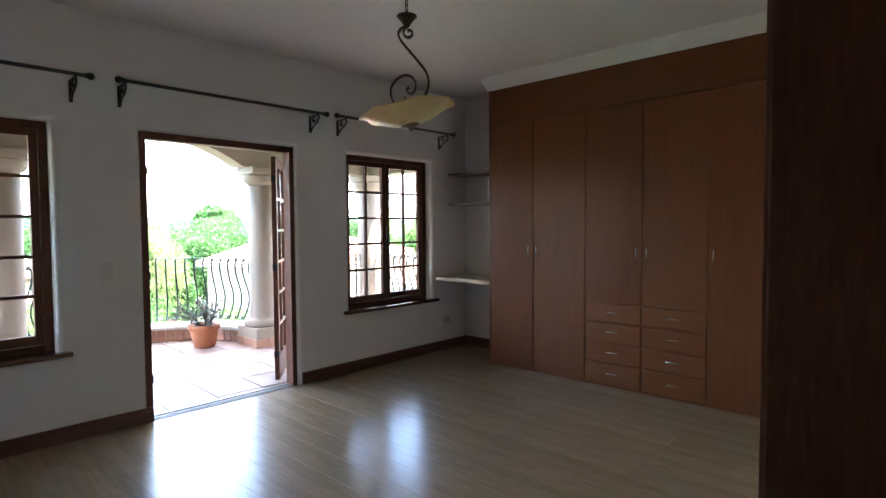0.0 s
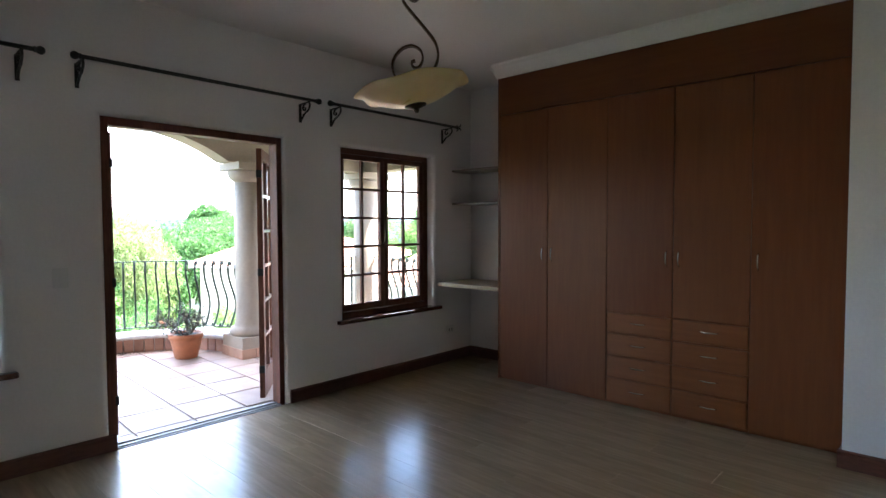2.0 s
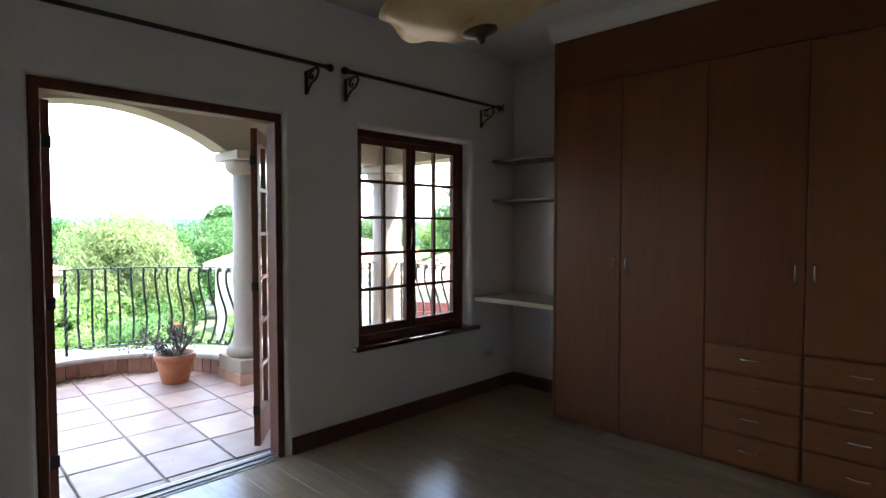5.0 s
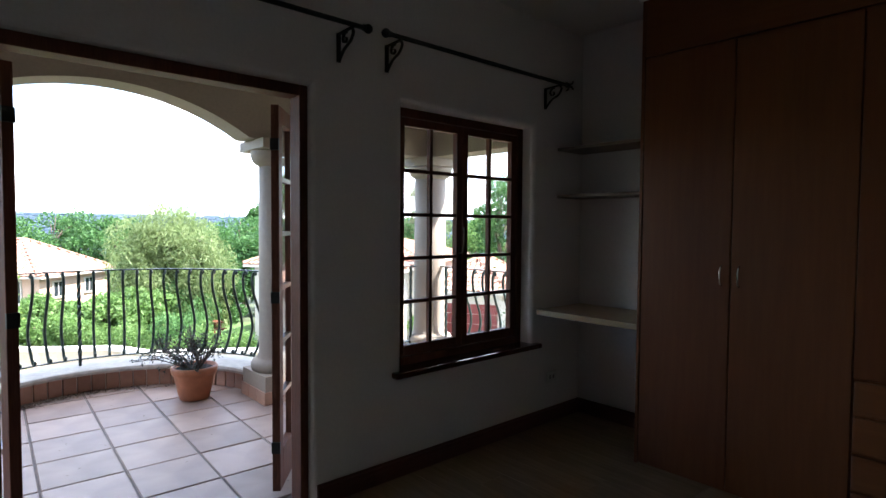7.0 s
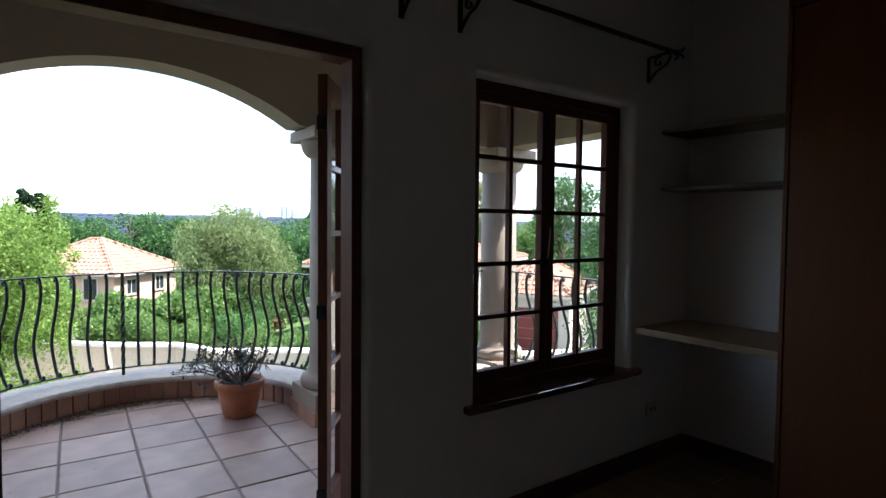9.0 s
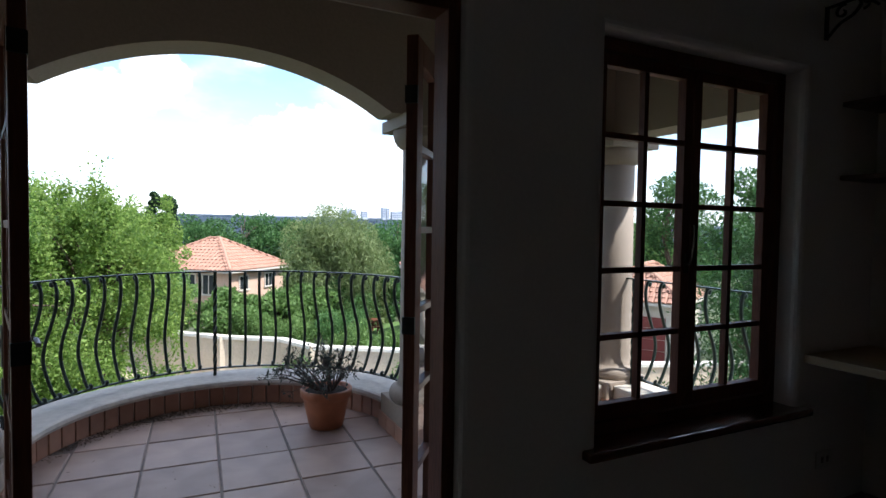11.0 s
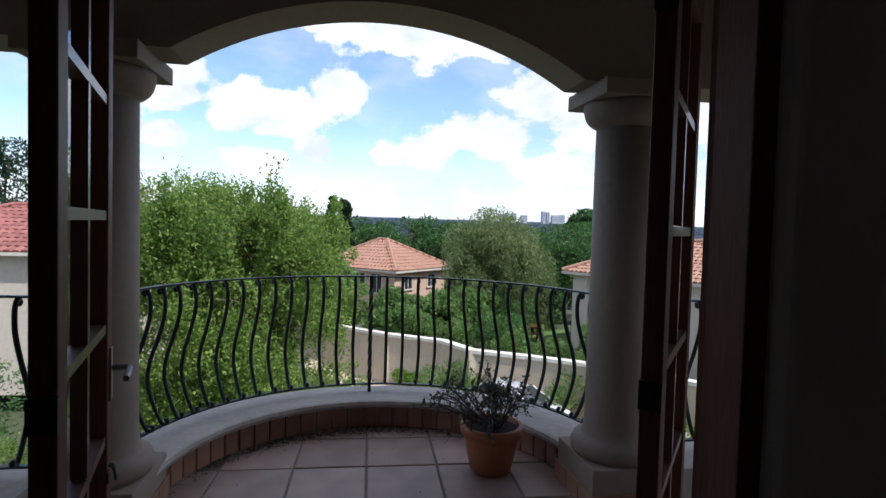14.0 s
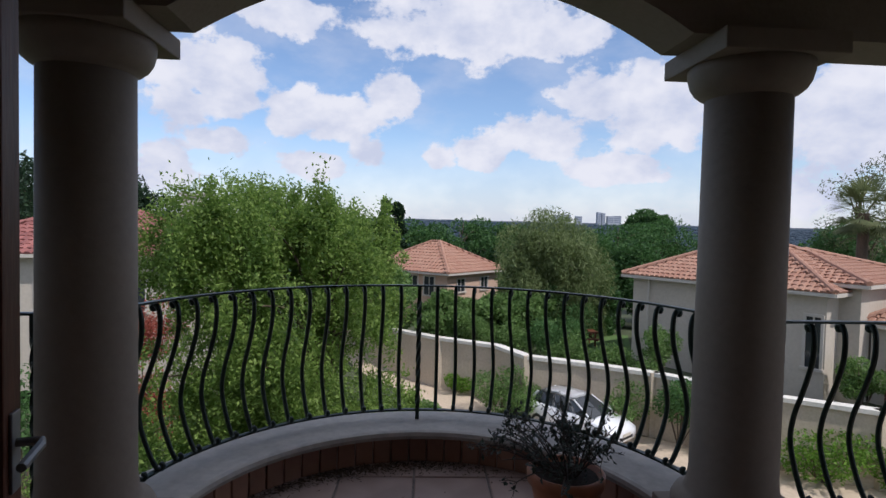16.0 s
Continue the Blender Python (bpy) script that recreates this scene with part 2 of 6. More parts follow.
def raw(name, verts, faces, mat, parent=None, label="", smooth=False):
    """A mesh object straight from computed arrays."""
    me = bpy.data.meshes.new(name)
    me.from_pydata([tuple(v) for v in verts], [], [tuple(f) for f in faces])
    me.materials.append(mat)
    if smooth:
        for p in me.polygons:
            p.use_smooth = True
    ob = new(name, me)
    if parent:
        ob.parent = parent
        ob.matrix_parent_inverse = parent.matrix_basis.inverted()
    return tagged(ob, label=label)


def box(bm, x0, x1, y0, y1, z0, z1, bevel=0.0, m=None):
    vs = bmesh.ops.create_cube(bm, size=1.0)["verts"]
    for v in vs:
        v.co = Vector((x0 + (v.co.x + 0.5) * (x1 - x0), y0 + (v.co.y + 0.5) * (y1 - y0), z0 + (v.co.z + 0.5) * (z1 - z0)))
    if bevel:
        es = list({e for v in vs for e in v.link_edges})
        r = bmesh.ops.bevel(bm, geom=es, offset=bevel, segments=2, affect="EDGES", profile=0.6)
        vs = list({v for f in r["faces"] for v in f.verts} | {v for v in vs if v.is_valid})
    if m is not None:
        for v in vs:
            v.co = m @ v.co
    return bm


def boxes(*dims, bevel=0.0):
    bm = bmesh.new()
    for d in dims:
        box(bm, *d, bevel=bevel)
    return bm


def tube(bm, pts, r, seg=8, closed_ends=True):
    """A round bar along points; r is one radius or one for each point."""
    pts = [Vector(p) for p in pts]
    rs = r if isinstance(r, (list, tuple)) else [r] * len(pts)
    rings, up = [], None
    for i, p in enumerate(pts):
        d = (pts[min(i + 1, len(pts) - 1)] - pts[max(i - 1, 0)]).normalized()
        if up is None:
            up = d.orthogonal().normalized()
        up = (up - d * up.dot(d)).normalized() if (up - d * up.dot(d)).length > 1e-6 else d.orthogonal().normalized()
        side = d.cross(up)
        rings.append([bm.verts.new(p + (up * math.cos(a) + side * math.sin(a)) * rs[i]) for a in [2 * math.pi * k / seg for k in range(seg)]])
    for a, b in zip(rings, rings[1:]):
        for k in range(seg):
            bm.faces.new((a[k], a[(k + 1) % seg], b[(k + 1) % seg], b[k]))
    if closed_ends:
        bm.faces.new(rings[0][::-1])
        bm.faces.new(rings[-1])
    return bm


def ribbon(bm, pts, width, thick, across):
    """A flat bar along points; across is the direction of its width."""
    pts, across = [Vector(p) for p in pts], Vector(across).normalized()
    rings = []
    for i, p in enumerate(pts):
        d = (pts[min(i + 1, len(pts) - 1)] - pts[max(i - 1, 0)]).normalized()
        nrm = d.cross(across).normalized()
        rings.append([bm.verts.new(p + across * (sx * width / 2) + nrm * (sy * thick / 2)) for sx, sy in ((-1, -1), (1, -1), (1, 1), (-1, 1))])
    for a, b in zip(rings, rings[1:]):
        for k in range(4):
            bm.faces.new((a[k], a[(k + 1) % 4], b[(k + 1) % 4], b[k]))
    bm.faces.new(rings[0][::-1])
    bm.faces.new(rings[-1])
    return bm


def lathe(bm, profile, at=(0, 0, 0), seg=40):
    """Turns (radius, height) pairs about the upright axis."""
    rings = []
    for r, z in profile:
        rings.append([bm.verts.new((at[0] + r * math.cos(2 * math.pi * k / seg), at[1] + r * math.sin(2 * math.pi * k / seg), at[2] + z)) for k in range(seg)])
    for a, b in zip(rings, rings[1:]):
        for k in range(seg):
            bm.faces.new((a[k], a[(k + 1) % seg], b[(k + 1) % seg], b[k]))
    bm.faces.new(rings[0][::-1])
    bm.faces.new(rings[-1])
    return bm


def smooth_path(pts, n=6):
    """A soft curve through points."""
    pts = [Vector(p) for p in pts]
    out = []
    for i in range(len(pts) - 1):
        p0, p1, p2, p3 = pts[max(i - 1, 0)], pts[i], pts[i + 1], pts[min(i + 2, len(pts) - 1)]
        for k in range(n):
            t = k / n
            out.append(0.5 * ((2 * p1) + (p2 - p0) * t + (2 * p0 - 5 * p1 + 4 * p2 - p3) * t * t + (3 * p1 - p0 - 3 * p2 + p3) * t ** 3))
    return out + [pts[-1]]


def prism(bm, outline, axis, a0, a1):
    """Extrudes an outline of (u, v) pairs along x or y."""
    ring = []
    for a in (a0, a1):
        ring.append([bm.verts.new((a, u, v) if axis == "x" else (u, a, v)) for u, v in outline])
    n = len(outline)
    for k in range(n):
        bm.faces.new((ring[0][k], ring[0][(k + 1) % n], ring[1][(k + 1) % n], ring[1][k]))
    bm.faces.new(ring[0][::-1])
    bm.faces.new(ring[1])
    bmesh.ops.recalc_face_normals(bm, faces=bm.faces)
    return bm


# ---- plan, in metres ----
WX = -5.55            # room side of the window wall
WT = 0.17             # its thickness
OUT = WX - WT         # its balcony side
CEIL = 2.88
NIB_Y, NIB_X = 5.37, -2.10
WARD_Y = 5.57
BACK_Y = 6.11
EAST = -1.41
SOUTH = -0.35
DOOR = (2.545, 3.81, 2.12)          # y0, y1, top
WIN1 = (4.385, 5.53, 0.60, 2.12)
WIN2 = (0.865, 2.01, 0.60, 2.12)
FLOOR_OUT = -0.02

# ---- the room's shell ----
def pierced_wall(y0, y1, z0, z1, holes, soft):
    """The window wall: one skin with real openings, whose plaster edges are rounded on the room side."""
    ys = sorted({y0, y1, *(h[0] for h in holes), *(h[1] for h in holes)})
    zs = sorted({z0, z1, *(h[2] for h in holes), *(h[3] for h in holes)})
    bm, grid = bmesh.new(), {}

    def vert(x, i, k):
        if (x, i, k) not in grid:
            grid[(x, i, k)] = bm.verts.new((x, ys[i], zs[k]))
        return grid[(x, i, k)]

    def solid(i, k):
        if not (0 <= i < len(ys) - 1 and 0 <= k < len(zs) - 1):
            return False
        y, z = (ys[i] + ys[i + 1]) / 2, (zs[k] + zs[k + 1]) / 2
        return not any(h[0] < y < h[1] and h[2] < z < h[3] for h in holes)

    for i in range(len(ys) - 1):
        for k in range(len(zs) - 1):
            if not solid(i, k):
                continue
            for x in (WX, OUT):
                bm.faces.new([vert(x, i + a, k + b) for a, b in ((0, 0), (1, 0), (1, 1), (0, 1))])
            for di, dk, ends in ((-1, 0, ((0, 0), (0, 1))), (1, 0, ((1, 0), (1, 1))), (0, -1, ((0, 0), (1, 0))), (0, 1, ((0, 1), (1, 1)))):
                if not solid(i + di, k + dk):
                    (a, b), (c, d) = ends
                    bm.faces.new([vert(WX, i + a, k + b), vert(WX, i + c, k + d), vert(OUT, i + c, k + d), vert(OUT, i + a, k + b)])
    bmesh.ops.recalc_face_normals(bm, faces=bm.faces)
    edges = [e for e in bm.edges if all(abs(v.co.x - WX) < 1e-5 for v in e.verts) and len(e.link_faces) == 2 and abs(e.link_faces[0].normal.dot(e.link_faces[1].normal)) < 0.5
             and all(y0 + 0.01 < v.co.y < y1 - 0.01 and z0 - 0.01 < v.co.z < z1 - 0.01 for v in e.verts)]
    bmesh.ops.bevel(bm, geom=edges, offset=soft, segments=4, affect="EDGES", profile=0.5)
    return bm


bm = pierced_wall(SOUTH, BACK_Y + 0.2, -0.1, CEIL, ((WIN1[0], WIN1[1], WIN1[2], WIN1[3]), (WIN2[0], WIN2[1], WIN2[2], WIN2[3]), (DOOR[0], DOOR[1], -0.012, DOOR[2])), 0.032)
tagged(part("wall_west", bm, M_WALL), "white painted plaster wall with a door and two windows", "wall", kind="structure")
tagged(part("wall_north", boxes((WX, EAST, BACK_Y, BACK_Y + 0.2, -0.1, CEIL)), M_WALL), "white painted plaster wall behind the wardrobes", "wall", kind="structure")
tagged(part("wall_nib", boxes((NIB_X, EAST + 0.25, NIB_Y, BACK_Y, -0.1, CEIL), bevel=0.004), M_WALL), "white painted wall end beside the wardrobe", "wall", kind="structure")
tagged(part("wall_south", boxes((OUT, EAST + 0.25, SOUTH - 0.2, SOUTH, -0.1, CEIL)), M_WALL), "plain white painted wall", "wall", kind="structure")
ED = (0.90, 1.974, 2.06)
tagged(part("wall_east", boxes((EAST, EAST + 0.25, SOUTH, ED[0], -0.1, CEIL), (EAST, EAST + 0.25, ED[1], NIB_Y, -0.1, CEIL), (EAST, EAST + 0.25, ED[0], ED[1], ED[2], CEIL)), M_WALL), "plain white painted wall with the entrance doorway", "wall", kind="structure")
tagged(part("wall_hall", boxes((EAST + 0.25, 0.8, -0.45, -0.35, -0.1, CEIL), (EAST + 0.25, 0.8, 2.3, 2.4, -0.1, CEIL), (0.8, 0.9, -0.45, 2.4, -0.1, CEIL)), M_WALL), "plain white walls of the passage", "wall", kind="structure")
tagged(part("ceiling", boxes((OUT, EAST + 0.25, SOUTH - 0.2, BACK_Y + 0.2, CEIL, CEIL + 0.15), (EAST + 0.25, 0.9, -0.45, 2.4, CEIL, CEIL + 0.15)), M_CEIL), "plain off-white painted ceiling", "ceiling", kind="structure")
sub = tagged(part("floor", boxes((WX, 0.8, SOUTH, BACK_Y, -0.15, -0.006)), M_LAMJ), "oak laminate floor boards", "floor", kind="structure")

# cornice over the wardrobe front, with its return at the alcove
prof = [(0.0, 0.0), (0.014, 0.0), (0.02, 0.02), (0.035, 0.05), (0.06, 0.082), (0.085, 0.098), (0.09, 0.115), (0.0, 0.115)]
bm = bmesh.new()
prism(bm, [(WARD_Y - u, CEIL - 0.115 + v) for u, v in prof], "x", -4.78, NIB_X)
prism(bm, [(-4.775 - u, CEIL - 0.115 + v) for u, v in prof], "y", WARD_Y, BACK_Y)
prism(bm, [(NIB_Y - u, CEIL - 0.115 + v) for u, v in prof], "x", NIB_X, EAST)
tagged(part("cornice", bm, M_CORN), "white moulded plaster cornice above the wardrobe", "cornice", kind="structure")

# baseboards
bprof = [(0, 0), (0.02, 0), (0.02, 0.075), (0.014, 0.088), (0.016, 0.098), (0.006, 0.105), (0, 0.105)]


def baseboard_y(x, y0, y1, sign):
    return tagged(part("baseboard", prism(bmesh.new(), [(x + sign * u, v) for u, v in bprof], "y", y0, y1), M_BASEB), "dark stained wooden baseboard along the wall", "baseboard", kind="structure")


def baseboard_x(y, x0, x1, sign):
    return tagged(part("baseboard", prism(bmesh.new(), [(y + sign * u, v) for u, v in bprof], "x", x0, x1), M_BASEB), "dark stained wooden baseboard along the wall", "baseboard", kind="structure")


baseboard_y(WX, SOUTH, DOOR[0] + 0.035, 1)
baseboard_y(WX, DOOR[1] + 0.035, BACK_Y, 1)
baseboard_x(BACK_Y, WX + 0.021, -4.78, -1)
baseboard_x(NIB_Y, NIB_X - 0.02, EAST, -1)
baseboard_y(NIB_X, NIB_Y, WARD_Y + 0.0, -1)
baseboard_y(EAST, ED[1] + 0.08, NIB_Y - 0.021, -1)


# ---- windows ----
def sheet(name, x, y0, y1, z0, z1, m, parent):
    """One pane of glass."""
    bm = bmesh.new()
    bm.faces.new([bm.verts.new(m @ Vector((x, y, z))) for y, z in ((y0, z0), (y1, z0), (y1, z1), (y0, z1))])
    return part(name, bm, M_GLASS, parent)


def casement_window(name, w, label):
    y0, y1, z0, z1 = w
    xo, xi = WX - 0.165, WX - 0.095
    root = empty(name, (WX - 0.1, (y0 + y1) / 2, z0), label=label, category="window", kind="structure")
    f = 0.05
    part("window_frame", boxes((xo, xi, y0, y0 + f, z0, z1), (xo, xi, y1 - f, y1, z0, z1), (xo, xi, y0 + f, y1 - f, z1 - f, z1), (xo, xi, y0 + f, y1 - f, z0, z0 + f), bevel=0.004), M_WOOD, root)
    mid = (y0 + y1) / 2
    for a, b in ((y0 + f, mid), (mid, y1 - f)):
        a, b = a + 0.003, b - 0.003
        s = 0.046
        c0, c1, zb, zt = xo + 0.012, xo + 0.055, z0 + f + 0.003, z1 - f - 0.003
        leaf = part("casement", boxes((c0, c1, a, a + s, zb, zt), (c0, c1, b - s, b, zb, zt), (c0, c1, a + s, b - s, zt - s, zt), (c0, c1, a + s, b - s, zb, zb + s + 0.015), bevel=0.004), M_WOOD, root)
        ya, yb, za, zc = a + s, b - s, zb + s + 0.015, zt - s
        bars = bmesh.new()
        ym = (ya + yb) / 2
        box(bars, c0 + 0.008, c1 - 0.006, ym - 0.011, ym + 0.011, za, zc)
        for k in range(1, 5):
            z = za + (zc - za) * k / 5
            box(bars, c0 + 0.006, c1 - 0.004, ya, yb, z - 0.011, z + 0.011)
        part("glazing_bars", bars, M_WOOD, leaf)
        for i in range(2):
            for k in range(5):
                p = sheet("pane", (c0 + c1) / 2, ya if i == 0 else ym, ym if i == 0 else yb, za + (zc - za) * k / 5, za + (zc - za) * (k + 1) / 5, Matrix(), leaf)
                p.visible_shadow = False
    stay = bmesh.new()
    box(stay, xo + 0.056, xo + 0.066, mid - 0.035, mid - 0.018, z0 + 0.62, z0 + 0.70)
    tube(stay, smooth_path([(xo + 0.06, mid - 0.027, z0 + 0.66), (xo + 0.09, mid - 0.03, z0 + 0.67), (xo + 0.095, mid - 0.02, z0 + 0.76), (xo + 0.085, mid - 0.012, z0 + 0.82)]), 0.006, 6)
    part("window_catch", stay, M_BRONZE, root, "bronze window catch")
    bm = bmesh.new()
    box(bm, xi - 0.02, WX + 0.045, y0 - 0.07 if w is WIN1 else y0 - 0.07, y1 + 0.075, z0 - 0.03, z0 + 0.004, bevel=0.008)
    part("window_sill", bm, M_SILL, root, "thick dark wooden sill")
    return root


casement_window("window_1", WIN1, "dark wooden casement window with small panes, closed")
casement_window("window_2", WIN2, "dark wooden casement window with small panes, closed")

# ---- balcony door: frame and two leaves opened outwards ----
door = empty("door_1", (WX, (DOOR[0] + DOOR[1]) / 2, 0), label="dark wooden glazed double door standing open to the balcony", category="door", kind="structure")
f = 0.045
FX = WX - 0.022
STOP = FX - 0.10
bm = boxes((STOP, FX, DOOR[0] + 0.001, DOOR[0] + f, -0.012, DOOR[2] - 0.001), (STOP, FX, DOOR[1] - f, DOOR[1] - 0.001, -0.012, DOOR[2] - 0.001), (STOP, FX, DOOR[0] + f, DOOR[1] - f, DOOR[2] - 0.055, DOOR[2] - 0.001),
           (OUT - 0.014, STOP, DOOR[0] + 0.001, DOOR[0] + 0.014, -0.012, DOOR[2] - 0.001), (OUT - 0.014, STOP, DOOR[1] - 0.014, DOOR[1] - 0.001, -0.012, DOOR[2] - 0.001), (OUT - 0.014, STOP, DOOR[0] + 0.014, DOOR[1] - 0.014, DOOR[2] - 0.022, DOOR[2] - 0.001), bevel=0.004)
part("door_frame", bm, M_WOOD, door)
part("threshold", boxes((WX - 0.12, WX + 0.01, DOOR[0] + f, DOOR[1] - f, -0.012, 0.004), (WX - 0.085, WX - 0.07, DOOR[0] + f, DOOR[1] - f, 0.004, 0.012), (WX - 0.03, WX - 0.015, DOOR[0] + f, DOOR[1] - f, 0.004, 0.010)), M_TRACK, door, "aluminium threshold track")


def door_leaf(near, far, handle):
    """A glazed leaf, two panes across and six up, from its hinge stile to its lock stile."""
    near, far = Vector(near), Vector(far)
    d = (far - near)
    width = d.length
    m = Matrix.Translation((near.x, near.y, 0)) @ Matrix.Rotation(math.atan2(d.y, d.x), 4, "Z")
    t, s, zb, zt = 0.021, 0.075, 0.012, 2.055
    bm = bmesh.new()
    for dims in ((0, s, -t, t, zb, zt), (width - s, width, -t, t, zb, zt), (s, width - s, -t, t, zt - 0.09, zt), (s, width - s, -t, t, zb, zb + 0.21)):
        box(bm, *dims, bevel=0.004, m=m)
    leaf = part("door_leaf", bm, M_WOOD, door)
    xa, xb, za, zc = s, width - s, zb + 0.21, zt - 0.09
    xm = (xa + xb) / 2
    bars = bmesh.new()
    box(bars, xm - 0.012, xm + 0.012, -0.016, 0.016, za, zc, m=m)
    for k in range(1, 6):
        z = za + (zc - za) * k / 6
        box(bars, xa, xb, -0.017, 0.017, z - 0.012, z + 0.012, m=m)
    part("glazing_bars", bars, M_VARNISH, leaf)
    for a, b in ((xa, xm), (xm, xb)):
        for k in range(6):
            p = sheet("pane", 0.0, a, b, za + (zc - za) * k / 6, za + (zc - za) * (k + 1) / 6, m @ Matrix.Rotation(-math.pi / 2, 4, "Z"), leaf)
            p.visible_shadow = False
    for z in (0.25, 1.05, 1.85):
        hb = bmesh.new()
        box(hb, -0.010, 0.003, -0.0225, 0.0225, z - 0.03, z + 0.03, m=m)
        part("hinge", hb, M_IRON, leaf)
    if handle:
        hb = bmesh.new()
        for sy in (-1, 1):
            box(hb, width - 0.055, width - 0.02, sy * t if sy > 0 else -t - 0.006, t + 0.006 if sy > 0 else -t, 0.90, 1.04, bevel=0.002, m=m)
            tube(hb, [m @ Vector((width - 0.038, sy * t, 0.985)), m @ Vector((width - 0.038, sy * 0.065, 0.985)), m @ Vector((width - 0.06, sy * 0.07, 0.985)), m @ Vector((width - 0.145, sy * 0.07, 0.98))], 0.008, 8)
        part("door_handle", hb, M_TRACK, leaf, "brushed steel lever handle")
        kb = bmesh.new()
        box(kb, width - 0.055, width - 0.02, t, t + 0.006, 0.80, 0.86, bevel=0.002, m=m)
        part("keyhole_plate", kb, M_TRACK, leaf)
        return m, width
    return leaf


LEAF_M, LEAF_W = door_leaf((-5.775, 2.645), (-6.383, 2.494), True)
door_leaf((-5.80, 3.742), (-6.28, 4.122), False)

# ---- entrance doorway beside the starting point ----
ent = empty("door_2", (EAST, (ED[0] + ED[1]) / 2, 0), label="dark wooden frame of the entrance doorway", category="door frame", kind="structure")
part("door_frame", boxes((EAST - 0.006, EAST + 0.256, ED[1] - 0.03, ED[1], 0, ED[2]), (EAST - 0.006, EAST + 0.256, ED[0], ED[0] + 0.03, 0, ED[2]), (EAST - 0.006, EAST + 0.256, ED[0] + 0.03, ED[1] - 0.03, ED[2] - 0.03, ED[2]), bevel=0.004), M_WOOD, ent)
part("architrave", boxes((EAST - 0.016, EAST - 0.006, ED[1] - 0.012, ED[1] + 0.06, 0, ED[2] + 0.06), (EAST - 0.016, EAST - 0.006, ED[0] - 0.06, ED[0] + 0.012, 0, ED[2] + 0.06), (EAST - 0.016, EAST - 0.006, ED[0] + 0.012, ED[1] - 0.012, ED[2] - 0.012, ED[2] + 0.06), bevel=0.003), M_WOOD, ent)


# ---- wardrobe ----
def bow_handle(bm, at, vertical, length=0.11):
    x, y, z = at
    pts = []
    for k in range(9):
        t = k / 8 - 0.5
        off = 0.026 * (1 - (2 * t) ** 2) ** 0.5 if abs(t) < 0.5 else 0.0
        pts.append((x, y - off, z + t * length) if vertical else (x + t * length, y - off, z))
    return tube(bm, pts, 0.0050, 6)


def wardrobe_unit(x0, x1, doors, drawers, label):
    root = empty("wardrobe_unit", ((x0 + x1) / 2, WARD_Y + 0.25, 0), label=label, category="wardrobe", group="built-in wardrobe")
    part("body", boxes((x0 + 0.001, x1 - 0.001, WARD_Y + 0.022, BACK_Y - 0.004, 0.0, 2.745)), M_CHERRY, root)
    top, low = 2.425, (0.738 if drawers else 0.018)
    for a, b, hand in doors:
        d = part("door", box(bmesh.new(), a + 0.002, b - 0.002, WARD_Y, WARD_Y + 0.0215, low + 0.003, top, bevel=0.006), M_CHERRY, root)
        hx = a + 0.045 if hand == "l" else b - 0.045
        part("handle", bow_handle(bmesh.new(), (hx, WARD_Y, 1.175), True), M_CHROME, d, "slim steel bow handle", smooth=True)
    if drawers:
        zs = [0.018, 0.214, 0.391, 0.568, 0.735]
        for z0, z1 in zip(zs, zs[1:]):
            bm = box(bmesh.new(), x0 + 0.005, x1 - 0.005, WARD_Y - 0.002, WARD_Y + 0.0215, z0 + 0.005, z1 - 0.005, bevel=0.011)
            d = part("drawer_front", bm, M_DRAWER, root)
            part("handle", bow_handle(bmesh.new(), ((x0 + x1) / 2, WARD_Y, (z0 + z1) / 2 + 0.01), False, 0.12), M_CHROME, d, "slim steel bow handle", smooth=True)
    return root


wardrobe_unit(-4.745, -3.685, [(-4.745, -4.235, "r"), (-4.235, -3.685, "l")], False, "cherry veneer wardrobe with two closed full-height doors")
wardrobe_unit(-3.685, -3.165, [(-3.685, -3.165, "r")], True, "cherry veneer wardrobe with a door over four drawers")
wardrobe_unit(-3.165, -2.648, [(-3.165, -2.648, "l")], True, "cherry veneer wardrobe with a door over four drawers")
wardrobe_unit(-2.648, -2.105, [(-2.648, -2.105, "l")], False, "cherry veneer wardrobe with one closed full-height door")
tagged(part("wardrobe_end_panel", boxes((-4.765, -4.746, WARD_Y - 0.004, BACK_Y - 0.003, 0.0, 2.765), bevel=0.002), M_CHERRY), "cherry veneer end panel of the built-in wardrobe", "panel", "built-in wardrobe")
tagged(part("wardrobe_fascia", boxes((-4.745, -2.105, WARD_Y - 0.002, WARD_Y + 0.018, 2.431, 2.765), bevel=0.002), M_FASCIA), "cherry veneer fascia panel between wardrobe doors and cornice", "panel", "built-in wardrobe")

# ---- alcove desk and shelves ----
tagged(part("desk_top", boxes((WX + 0.003, -4.768, 5.58, BACK_Y - 0.003, 0.805, 0.845), bevel=0.006), M_PINE), "pale pine wall-mounted desk top in the alcove", "desk")
for z in (1.665, 2.005):
    tagged(part("wall_shelf", boxes((WX + 0.003, -4.768, 5.80, BACK_Y - 0.003, z - 0.022, z), bevel=0.004), M_SHELF), "plain wooden shelf board fixed in the alcove", "shelf", "alcove shelves")


